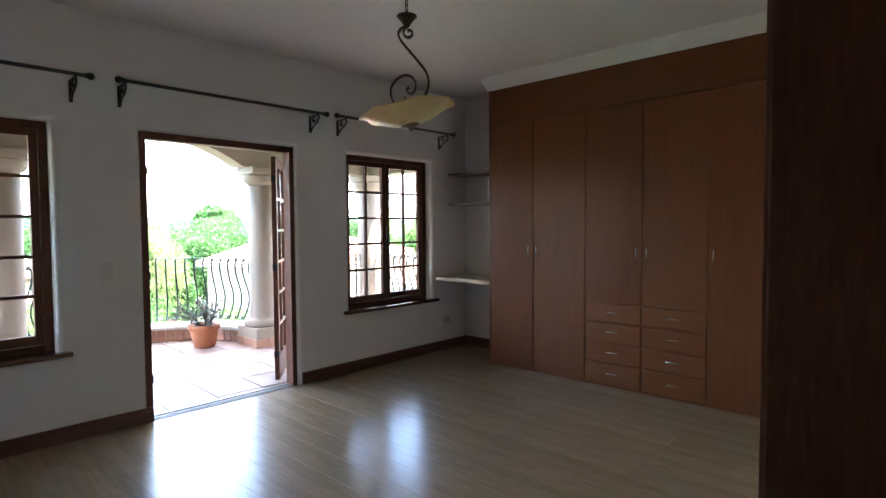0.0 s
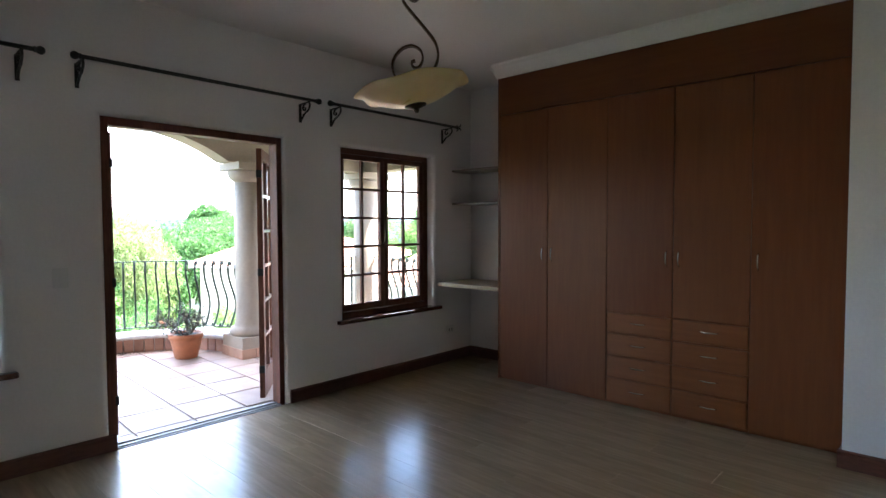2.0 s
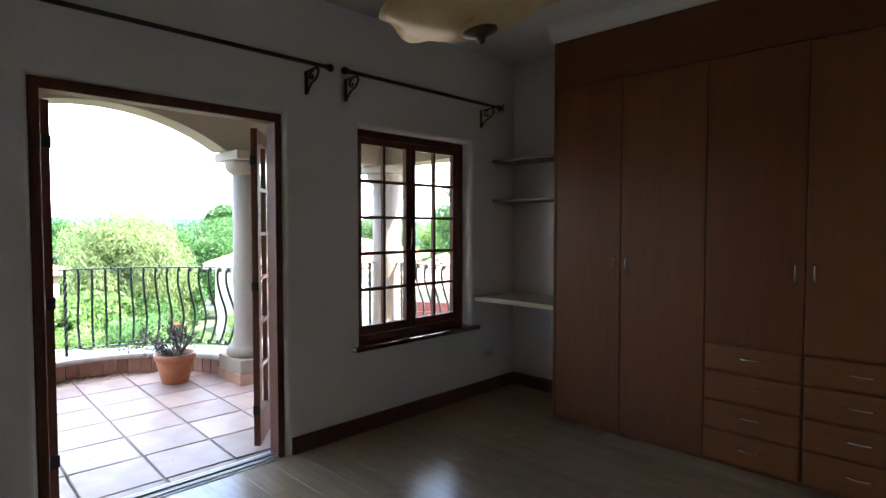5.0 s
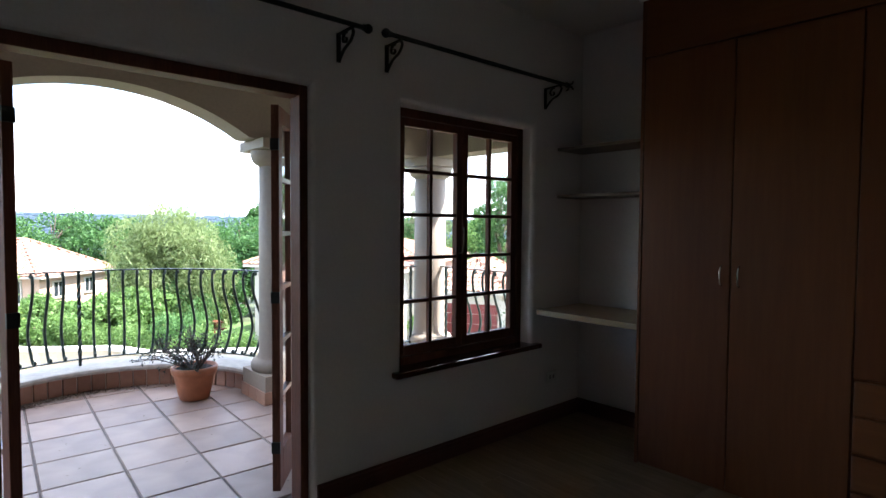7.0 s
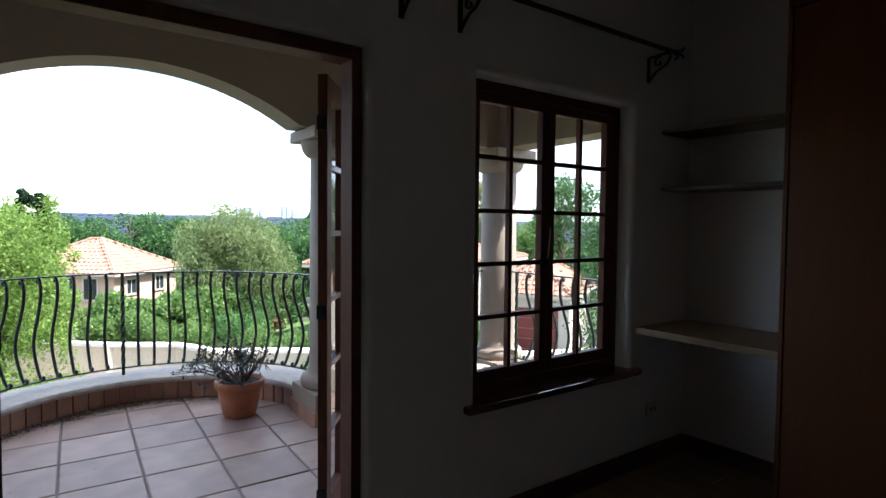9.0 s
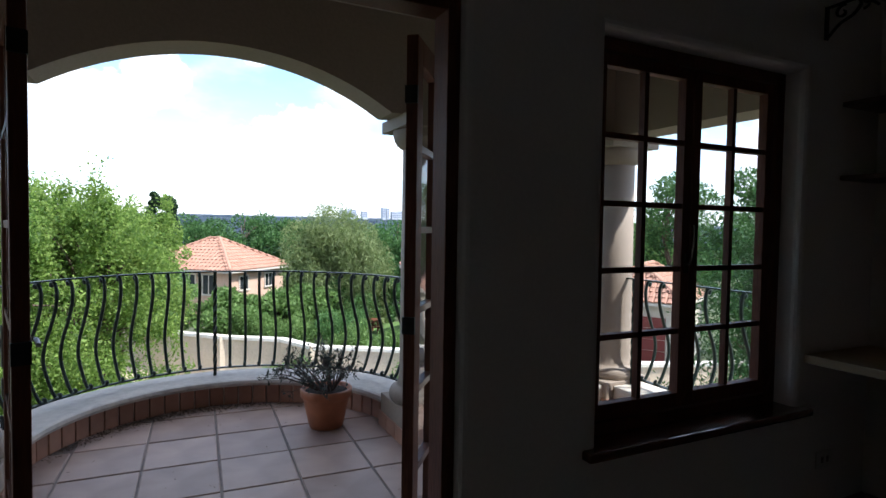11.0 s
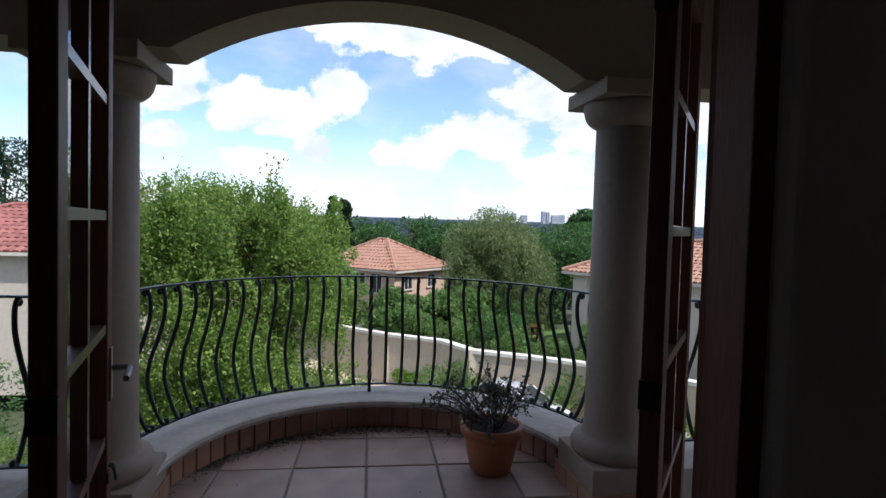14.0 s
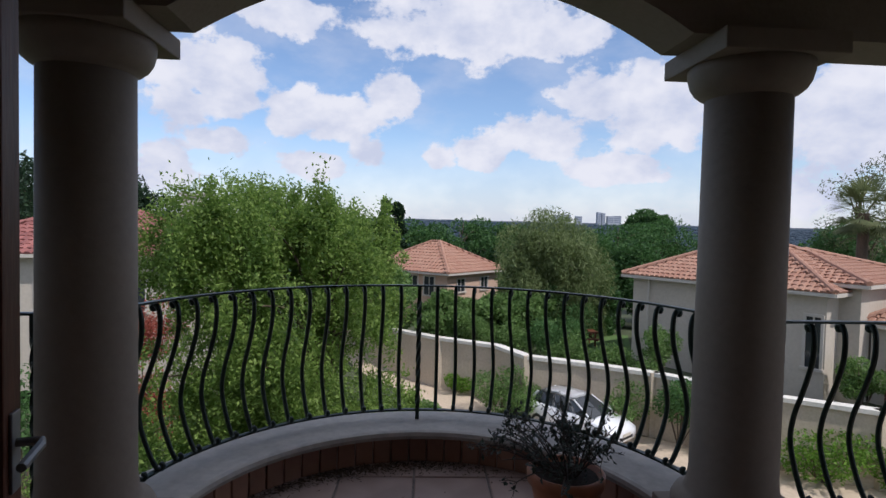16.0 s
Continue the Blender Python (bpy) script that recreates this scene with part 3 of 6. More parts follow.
# ---- curtain rods ----
def curtain_rod(y0, y1, b0, b1, ends, z):
    x = WX + 0.115
    root = empty("curtain_rod", (WX, (y0 + y1) / 2, z), label="black wrought iron curtain rod on scrolled brackets, bare", category="curtain rod", group="curtain rods")
    part("rod", tube(bmesh.new(), [(x, y0 + 0.03, z), (x, y1 - 0.03, z)], 0.0125, 10), M_IRON, root, smooth=True)
    for y, s, kind in ((y0, -1, ends[0]), (y1, 1, ends[1])):
        bm = bmesh.new()
        if kind == "ball":
            bmesh.ops.create_uvsphere(bm, u_segments=14, v_segments=10, radius=0.024, matrix=Matrix.Translation((x, y - s * 0.01, z)))
            tube(bm, [(x, y - s * 0.04, z), (x, y - s * 0.03, z)], 0.017, 10)
        else:
            tube(bm, [(x, y - s * 0.06, z), (x, y - s * 0.045, z)], 0.018, 10)
            for dx, dz in ((0.03, 0.03), (-0.03, 0.03), (0.03, -0.03), (-0.03, -0.03)):
                tube(bm, smooth_path([(x, y - s * 0.05, z), (x + dx * 0.5, y - s * 0.02, z + dz * 0.5), (x + dx, y - s * 0.03, z + dz)]), [0.006] * 12 + [0.003], 6)
            tube(bm, [(x, y - s * 0.045, z), (x, y + s * 0.01, z)], [0.007, 0.002], 6)
        part("finial", bm, M_IRON, root, smooth=True)
    for y in (b0, b1):
        bm = bmesh.new()
        ribbon(bm, [(WX + 0.005, y, z - 0.02), (WX + 0.005, y, z - 0.165)], 0.022, 0.008, (0, 1, 0))
        ribbon(bm, [(WX + 0.004, y, z - 0.025), (WX + 0.14, y, z - 0.02)], 0.016, 0.008, (0, 1, 0))
        sc = [(WX + 0.135, y, z - 0.028), (WX + 0.142, y, z - 0.05), (WX + 0.115, y, z - 0.085), (WX + 0.06, y, z - 0.11), (WX + 0.018, y, z - 0.15), (WX + 0.012, y, z - 0.158)]
        ribbon(bm, smooth_path(sc), 0.014, 0.007, (0, 1, 0))
        curl = [(WX + 0.07 + 0.032 * (1 - k / 14) * math.cos(1.2 + k * 0.55), y, z - 0.062 + 0.032 * (1 - k / 14) * math.sin(1.2 + k * 0.55)) for k in range(12)]
        ribbon(bm, curl, 0.014, 0.006, (0, 1, 0))
        part("bracket", bm, M_IRON, root)
    return root


curtain_rod(2.375, 4.085, 2.42, 3.97, ("ball", "ball"), 2.425)
curtain_rod(4.175, 5.81, 4.27, 5.65, ("ball", "fleur"), 2.43)
curtain_rod(0.55, 2.23, 0.70, 2.13, ("fleur", "ball"), 2.415)

# switch and socket
sw = empty("light_switch", (WX, 2.305, 1.12), label="white plastic light switch plate on the wall", category="light switch")
part("plate", boxes((WX + 0.0005, WX + 0.009, 2.265, 2.345, 1.06, 1.18), bevel=0.003), M_PLASTIC, sw)
part("rocker", boxes((WX + 0.009, WX + 0.013, 2.292, 2.318, 1.095, 1.145), bevel=0.002), M_PLASTIC, sw)
so = empty("wall_socket", (WX, 5.765, 0.33), label="white plastic wall socket above the baseboard", category="socket")
part("plate", boxes((WX + 0.0005, WX + 0.009, 5.705, 5.825, 0.29, 0.37), bevel=0.003), M_PLASTIC, so)
for dy in (-0.02, 0.02):
    part("socket_hole", boxes((WX + 0.009, WX + 0.0115, 5.765 + dy - 0.008, 5.765 + dy + 0.008, 0.315, 0.345), bevel=0.001), M_TRACK, so)



# ---- pendant lamp ----
M_ALAB = material("alabaster_glass", (0.78, 0.64, 0.36), 0.3, vary=0.15, grain=6, bump=0.05, stain=3, second=(0.62, 0.45, 0.2))
for nd in [M_ALAB.node_tree.nodes["Principled BSDF"]]:
    nd.inputs["Subsurface Weight"].default_value = 0.5
    nd.inputs["Subsurface Radius"].default_value = (0.08, 0.06, 0.03)
LAMP = Vector((-3.52, 3.265, 0))
lamp = empty("pendant_lamp", (LAMP.x, LAMP.y, CEIL), label="scrolled bronze pendant lamp with a tilted amber glass bowl, unlit", category="ceiling lamp")


def lamp_pt(u, z):
    """A point in the lamp's own upright plane; u runs across the view from the doorway."""
    return LAMP + Vector((u * 0.74, u * 0.67, z))


LA = (-0.67, 0.74, 0)
part("canopy", lathe(bmesh.new(), [(0.004, -0.05), (0.03, -0.045), (0.055, -0.012), (0.06, 0.0)], (LAMP.x, LAMP.y, CEIL)), M_BRONZE, lamp, smooth=True)
bm = bmesh.new()
for k in range(8):
    zc = CEIL - 0.062 - k * 0.031
    ring = [LAMP + Vector(((0.009 * math.cos(a) if k % 2 else 0), (0 if k % 2 else 0.009 * math.cos(a)), zc + 0.02 * math.sin(a))) for a in [i * math.pi / 5 for i in range(11)]]
    tube(bm, ring, 0.003, 5)
part("chain", bm, M_BRONZE, lamp)
ztop = 2.585
part("cup", lathe(bmesh.new(), [(0.012, -0.06), (0.02, -0.045), (0.045, -0.012), (0.058, 0.0), (0.054, 0.006), (0.01, 0.008)], (LAMP.x, LAMP.y, ztop)), M_BRONZE, lamp, smooth=True)
bm = bmesh.new()
curl = [(0.012 + (0.012 + 0.024 * k / 16) * math.cos(-0.9 - k * 0.42 + 3.1), ztop - 0.09 + (0.012 + 0.024 * k / 16) * math.sin(-0.9 - k * 0.42 + 3.1)) for k in range(17)]
stem = [(0.0, ztop - 0.055), (-0.03, ztop - 0.065), (-0.047, ztop - 0.094), (-0.03, ztop - 0.137), (0.052, ztop - 0.236), (0.105, ztop - 0.306), (0.12, ztop - 0.365), (0.11, ztop - 0.412), (0.082, ztop - 0.46)]
ribbon(bm, [lamp_pt(u, z) for u, z in curl], 0.028, 0.009, LA)
ribbon(bm, smooth_path([lamp_pt(u, z) for u, z in stem], 4), 0.028, 0.011, LA)
part("stem", bm, M_BRONZE, lamp)
bm = bmesh.new()
spiral = [(0.012, -0.392), (-0.002, -0.398), (-0.002, -0.415), (0.014, -0.426), (0.036, -0.415), (0.048, -0.385), (0.038, -0.345), (0.0, -0.324), (-0.045, -0.335), (-0.08, -0.37), (-0.094, -0.41), (-0.086, -0.455), (-0.066, -0.49)]
spiral = [(u, ztop + v) for u, v in spiral]
ribbon(bm, smooth_path([lamp_pt(u, z) for u, z in spiral], 3), 0.028, 0.009, LA)
part("scroll", bm, M_BRONZE, lamp)
bowl_m = Matrix.Translation((LAMP.x, LAMP.y, 2.055)) @ Matrix.Rotation(radians(-11), 4, Vector((-0.67, 0.74, 0)))
bm = bmesh.new()
seg, rings = 64, []
for layer, (sgn) in enumerate((0, 1)):
    for k in range(13):
        q = k / 12 if layer == 0 else 1 - k / 12
        r = 0.03 + 0.235 * q
        ring = []
        for i in range(seg):
            a = 2 * math.pi * i / seg
            rr = r * (1 + 0.05 * q ** 3 * math.cos(6 * a))
            z = 0.09 * q ** 1.7 - 0.13 + (0.006 if layer else 0) - 0.018 * max(0, q - 0.85) / 0.15 * (0.5 + 0.5 * math.cos(6 * a))
            ring.append(bm.verts.new(bowl_m @ Vector((rr * math.cos(a), rr * math.sin(a), z + 0.06))))
        rings.append(ring)
for a, b in zip(rings, rings[1:]):
    for i in range(seg):
        bm.faces.new((a[i], a[(i + 1) % seg], b[(i + 1) % seg], b[i]))
bmesh.ops.recalc_face_normals(bm, faces=bm.faces)
part("glass_bowl", bm, M_ALAB, lamp, "amber alabaster glass bowl", smooth=True)
bm = lathe(bmesh.new(), [(0.006, -0.03), (0.012, -0.022), (0.014, -0.012), (0.05, 0.0), (0.052, 0.008), (0.03, 0.012)], (0, 0, -0.075), 24)
bmesh.ops.transform(bm, matrix=bowl_m, verts=bm.verts)
part("boss", bm, M_BRONZE, lamp, smooth=True)
bm = tube(bmesh.new(), [bowl_m @ Vector((0, 0, -0.07)), bowl_m @ Vector((0, 0, 0.09))], 0.006, 8)
tube(bm, [lamp_pt(-0.066, ztop - 0.49), lamp_pt(0.0, ztop - 0.505), lamp_pt(0.082, ztop - 0.46)], 0.007, 6)
part("cross_bar", bm, M_BRONZE, lamp)


# ---- balcony ----
CX, CY = -7.515, 3.31          # centre of the bowed bay
COLS = [0.34, 2.025, 4.57, 6.255]
KERB_Z = 0.18
R_IN, R_SKIRT, R_OUT, R_RAIL = 1.063, 1.105, 1.46, 1.29


def sweep(bm, outline, a0, a1, n):
    """Carries an outline of (radius, z) round the bay."""
    rings = []
    for k in range(n + 1):
        a = a0 + (a1 - a0) * k / n
        rings.append([bm.verts.new((CX - r * math.cos(a), CY + r * math.sin(a), z)) for r, z in outline])
    m = len(outline)
    for p, q in zip(rings, rings[1:]):
        for k in range(m):
            bm.faces.new((p[k], p[(k + 1) % m], q[(k + 1) % m], q[k]))
    bm.faces.new(rings[0][::-1])
    bm.faces.new(rings[-1])
    bmesh.ops.recalc_face_normals(bm, faces=bm.faces)
    return bm


HALF = math.pi / 2
bm = boxes((-7.72, OUT, 0.1, 6.52, -0.30, FLOOR_OUT - 0.008))
sweep(bm, [(0.001, FLOOR_OUT - 0.0095), (R_OUT - 0.02, FLOOR_OUT - 0.0095), (R_OUT - 0.02, -0.298), (0.001, -0.298)], -HALF, HALF, 40)
slab = tagged(part("balcony_floor", bm, M_GROUT), "terracotta tiled balcony floor with grey joints", "floor", kind="structure")
bm = bmesh.new()
sweep(bm, [(R_SKIRT + 0.012, KERB_Z - 0.048), (R_IN + 0.004, KERB_Z - 0.048), (R_IN - 0.006, KERB_Z - 0.026), (R_IN, KERB_Z - 0.006), (R_IN + 0.02, KERB_Z), (R_OUT - 0.02, KERB_Z - 0.006), (R_OUT, KERB_Z - 0.02), (R_OUT, -0.30), (R_SKIRT + 0.016, -0.02), (R_SKIRT + 0.016, KERB_Z - 0.052)], -HALF, HALF, 64)
for y0, y1 in ((COLS[0] + 0.2, COLS[1] - 0.2), (COLS[2] + 0.2, COLS[3] - 0.2)):
    box(bm, -7.71, -7.33, y0, y1, -0.02, KERB_Z, bevel=0.012)
for y in (COLS[0], COLS[3]):
    box(bm, -7.3, OUT, y - 0.16, y + 0.16, -0.02, KERB_Z, bevel=0.012)
tagged(part("balcony_kerb", bm, M_KERB), "weathered white plastered balcony kerb", "kerb", kind="structure")


# columns
def column(y):
    root = empty("column", (CX, y, FLOOR_OUT), label="round cream plastered column on a square plinth", category="column", group="balcony columns", kind="structure")
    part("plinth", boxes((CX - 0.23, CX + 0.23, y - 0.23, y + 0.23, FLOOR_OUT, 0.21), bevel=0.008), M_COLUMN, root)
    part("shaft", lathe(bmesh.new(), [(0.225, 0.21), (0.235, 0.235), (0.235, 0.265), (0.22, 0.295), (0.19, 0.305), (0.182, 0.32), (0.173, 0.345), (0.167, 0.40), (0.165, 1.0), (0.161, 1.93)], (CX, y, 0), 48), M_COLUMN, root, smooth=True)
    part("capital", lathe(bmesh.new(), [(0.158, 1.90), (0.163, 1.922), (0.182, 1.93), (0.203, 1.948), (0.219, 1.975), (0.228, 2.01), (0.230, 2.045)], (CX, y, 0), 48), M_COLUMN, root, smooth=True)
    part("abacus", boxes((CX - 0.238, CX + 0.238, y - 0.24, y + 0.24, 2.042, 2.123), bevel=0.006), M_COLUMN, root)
    bm = bmesh.new()
    for sx, sy in ((1, 0), (0, 1), (0, -1)):
        for k in range(3):
            a, b = -0.238 + k * 0.16, -0.238 + k * 0.16 + 0.154
            if sx:
                box(bm, CX + 0.231, CX + 0.241, y + a, y + b, FLOOR_OUT, 0.085, bevel=0.003)
            else:
                box(bm, CX + a, CX + b, y + sy * 0.236 - 0.005, y + sy * 0.236 + 0.005, FLOOR_OUT, 0.085, bevel=0.003)
    part("skirting_tiles", bm, M_SKIRT, root, "terracotta skirting tiles")
    return root


for y in COLS:
    column(y)

# arch over the bay, beams over the side bays, soffit
SPRING, CROWN, ARCH_R, BW = 2.123, 2.402, 1.76, 0.135
bm = bmesh.new()
a0, a1 = COLS[1] + 0.225, COLS[2] - 0.225
N = 48
low, TOPZ = [], 2.75
for k in range(N + 1):
    u = -1 + 2 * k / N
    u = math.sin(u * math.pi / 2)
    y = (a0 + a1) / 2 + u * (a1 - a0) / 2
    low.append((y, max(SPRING, CROWN - ARCH_R + math.sqrt(ARCH_R ** 2 - (y - 3.31) ** 2))))
for i in range(N):
    (y0, z0), (y1, z1) = low[i], low[i + 1]
    vs = [bm.verts.new((CX + s * BW, y, z)) for s in (-1, 1) for y, z in ((y0, z0), (y1, z1), (y1, TOPZ), (y0, TOPZ))]
    for q in ((0, 1, 2, 3), (7, 6, 5, 4), (0, 4, 5, 1)):
        bm.faces.new([vs[j] for j in q])
for y0, y1 in ((0.1, a0), (a1, 6.52)):
    box(bm, CX - BW, CX + BW, y0, y1, SPRING, TOPZ)
for y in (COLS[0], COLS[3]):
    box(bm, CX + BW, OUT, y - BW, y + BW, SPRING, TOPZ)
bmesh.ops.remove_doubles(bm, verts=bm.verts, dist=0.0004)
bmesh.ops.recalc_face_normals(bm, faces=bm.faces)
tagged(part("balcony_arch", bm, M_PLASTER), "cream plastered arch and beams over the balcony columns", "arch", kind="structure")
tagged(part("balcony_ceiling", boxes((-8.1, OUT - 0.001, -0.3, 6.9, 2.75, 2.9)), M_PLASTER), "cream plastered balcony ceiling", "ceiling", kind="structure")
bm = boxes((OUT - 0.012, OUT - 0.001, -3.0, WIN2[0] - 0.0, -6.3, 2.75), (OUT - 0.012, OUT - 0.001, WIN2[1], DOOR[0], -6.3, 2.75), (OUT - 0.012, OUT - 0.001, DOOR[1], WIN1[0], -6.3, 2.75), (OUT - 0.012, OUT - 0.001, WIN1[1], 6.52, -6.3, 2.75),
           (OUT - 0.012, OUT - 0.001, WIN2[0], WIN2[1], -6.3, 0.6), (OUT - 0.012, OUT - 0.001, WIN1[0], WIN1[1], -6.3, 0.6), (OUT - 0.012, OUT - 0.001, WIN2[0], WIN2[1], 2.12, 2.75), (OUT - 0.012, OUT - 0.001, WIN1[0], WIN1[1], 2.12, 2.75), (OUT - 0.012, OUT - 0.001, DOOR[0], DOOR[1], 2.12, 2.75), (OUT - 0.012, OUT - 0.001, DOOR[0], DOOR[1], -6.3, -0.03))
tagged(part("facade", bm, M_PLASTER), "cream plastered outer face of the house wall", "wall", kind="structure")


# railings
def baluster_points(h, scroll=True):
    """A bellied bar in its own plane: (outward, up) from the bottom rail to the top rail."""
    body = [(0.0, 0.0), (0.035, 0.06 * h), (0.085, 0.2 * h), (0.105, 0.32 * h), (0.085, 0.46 * h), (0.035, 0.62 * h), (-0.005, 0.78 * h), (-0.012, 0.9 * h), (-0.002, 0.965 * h), (0.012, 0.985 * h)]
    top = [(0.022 + 0.020 * (1 - k / 9) * math.cos(2.4 - k * 0.62), 0.966 * h + 0.020 * (1 - k / 9) * math.sin(2.4 - k * 0.62)) for k in range(1, 8)]
    bot = [(-0.022 + 0.02 * (1 - k / 9) * math.cos(-0.7 - k * 0.62), 0.028 * h + 0.02 * (1 - k / 9) * math.sin(-0.7 - k * 0.62)) for k in range(7, 0, -1)]
    pts = smooth_path([(u, 0, v) for u, v in body], 3)
    return [Vector((u, 0, v)) for u, v in bot] + pts + [Vector((u, 0, v)) for u, v in top]


RZ0, RZ1 = 0.235, 1.015
bal_me = bpy.data.meshes.new("baluster")
bm = bmesh.new()
tube(bm, baluster_points(RZ1 - RZ0 - 0.012), 0.0122, 6)
bm.to_mesh(bal_me)
bm.free()
bal_me.materials.append(M_GREENIRON)
for p in bal_me.polygons:
    p.use_smooth = True


def add_baluster(root, x, y, ang):
    """ang: the direction in which the belly leans, about z."""
    ob = new("baluster", bal_me)
    ob.parent = root
    ob.matrix_parent_inverse = root.matrix_basis.inverted()
    ob.matrix_basis = pose(x, y, RZ0 + 0.006, 0, 0, math.degrees(ang))


def twisted_post(bm, x, y, z0, z1, half=0.0115):
    n = 40
    rings = []
    for k in range(n + 1):
        z = z0 + (z1 - z0) * k / n
        tw = 0 if k < 4 or k > n - 4 else (k - 4) * math.pi / 8
        rings.append([bm.verts.new((x + half * 1.41 * math.cos(tw + q * math.pi / 2 + math.pi / 4), y + half * 1.41 * math.sin(tw + q * math.pi / 2 + math.pi / 4), z)) for q in range(4)])
    for a, b in zip(rings, rings[1:]):
        for q in range(4):
            bm.faces.new((a[q], a[(q + 1) % 4], b[(q + 1) % 4], b[q]))
    bm.faces.new(rings[0][::-1])
    bm.faces.new(rings[-1])
    return bm


rail = empty("balcony_railing", (CX - R_RAIL, CY, KERB_Z), label="dark green bowed wrought iron railing with bellied balusters", category="railing", group="balcony railings")
A_END = 1.38
bm = bmesh.new()
sweep(bm, [(R_RAIL - 0.017, RZ1 - 0.006), (R_RAIL + 0.017, RZ1 - 0.006), (R_RAIL + 0.017, RZ1 + 0.004), (R_RAIL - 0.017, RZ1 + 0.004)], -A_END, A_END, 72)
part("top_rail", bm, M_GREENIRON, rail)
bm = bmesh.new()
sweep(bm, [(R_RAIL - 0.014, RZ0 - 0.005), (R_RAIL + 0.014, RZ0 - 0.005), (R_RAIL + 0.014, RZ0 + 0.005), (R_RAIL - 0.014, RZ0 + 0.005)], -A_END, A_END, 72)
part("bottom_rail", bm, M_GREENIRON, rail)
part("post", twisted_post(bmesh.new(), CX - R_RAIL, CY, KERB_Z - 0.003, RZ1), M_GREENIRON, rail)
for s in (-1, 1):
    part("post", twisted_post(bmesh.new(), CX - R_RAIL * math.cos(A_END), CY + s * R_RAIL * math.sin(A_END), KERB_Z - 0.003, RZ1), M_GREENIRON, rail)
NB = 15
for s in (-1, 1):
    for k in range(1, NB + 1):
        a = s * k * A_END / (NB + 0.75)
        add_baluster(rail, CX - R_RAIL * math.cos(a), CY + R_RAIL * math.sin(a), math.pi - a)


def straight_railing(p0, p1, out_ang, n):
    root = empty("balcony_railing", ((p0[0] + p1[0]) / 2, (p0[1] + p1[1]) / 2, KERB_Z), label="dark green straight wrought iron railing with bellied balusters", category="railing", group="balcony railings")
    for nm, z, hw in (("top_rail", RZ1 - 0.001, 0.017), ("bottom_rail", RZ0, 0.014)):
        bm = ribbon(bmesh.new(), [(p0[0], p0[1], z), (p1[0], p1[1], z)], 2 * hw, 0.01, (math.cos(out_ang), math.sin(out_ang), 0))
        part(nm, bm, M_GREENIRON, root)
    d = Vector((p1[0] - p0[0], p1[1] - p0[1]))
    for t in (0.05, 0.95):
        part("post", twisted_post(bmesh.new(), p0[0] + d.x * t, p0[1] + d.y * t, KERB_Z - 0.003, RZ1), M_GREENIRON, root)
    for k in range(1, n + 1):
        t = 0.05 + 0.9 * k / (n + 1)
        add_baluster(root, p0[0] + d.x * t, p0[1] + d.y * t, out_ang)


straight_railing((-7.56, COLS[2] + 0.15), (-7.56, COLS[3] - 0.15), math.pi, 8)
straight_railing((-7.56, COLS[1] - 0.15), (-7.56, COLS[0] + 0.15), math.pi, 8)
straight_railing((-7.36, COLS[3] + 0.02), (OUT - 0.02, COLS[3] + 0.02), math.pi / 2, 10)
straight_railing((-7.36, COLS[0] - 0.02), (OUT - 0.02, COLS[0] - 0.02), -math.pi / 2, 10)

# ---- potted plant ----
PX, PY = -7.87, 3.98
M_PLANTLEAF = leaf_material("dusty_purple_green_leaves", (0.028, 0.034, 0.028), (0.085, 0.095, 0.078), 0.2)
M_STEM = material("dry_twigs", (0.09, 0.065, 0.05), 0.8, vary=0.2, grain=40, bump=0.2)
pot = empty("potted_plant", (PX, PY, FLOOR_OUT), label="terracotta pot with a sparse grey-leaved shrub on the tiles", category="potted plant")
part("pot", lathe(bmesh.new(), [(0.02, 0.0), (0.112, 0.0), (0.118, 0.01), (0.158, 0.19), (0.165, 0.215), (0.178, 0.22), (0.182, 0.265), (0.176, 0.275), (0.16, 0.272), (0.152, 0.245), (0.02, 0.24)], (PX, PY, FLOOR_OUT), 40), M_POT, pot, smooth=True)
part("soil", lathe(bmesh.new(), [(0.01, 0.238), (0.154, 0.238), (0.15, 0.25), (0.08, 0.258), (0.01, 0.262)], (PX, PY, FLOOR_OUT), 28), M_SOIL, pot)
rng = np.random.default_rng(11)
stems = bmesh.new()
lv, lf = [], []


def leaf_quad(lv, lf, c, d, up, ln, wd):
    """A small pointed, slightly folded leaf."""
    side = d.cross(up)
    side = side.normalized() if side.length > 1e-5 else d.orthogonal().normalized()
    nrm = side.cross(d)
    i = len(lv)
    lv.extend((c, c + d * ln * 0.5 + side * wd - nrm * wd * 0.3, c + d * ln, c + d * ln * 0.5 - side * wd - nrm * wd * 0.3))
    lf.extend(((i, i + 1, i + 2), (i, i + 2, i + 3)))


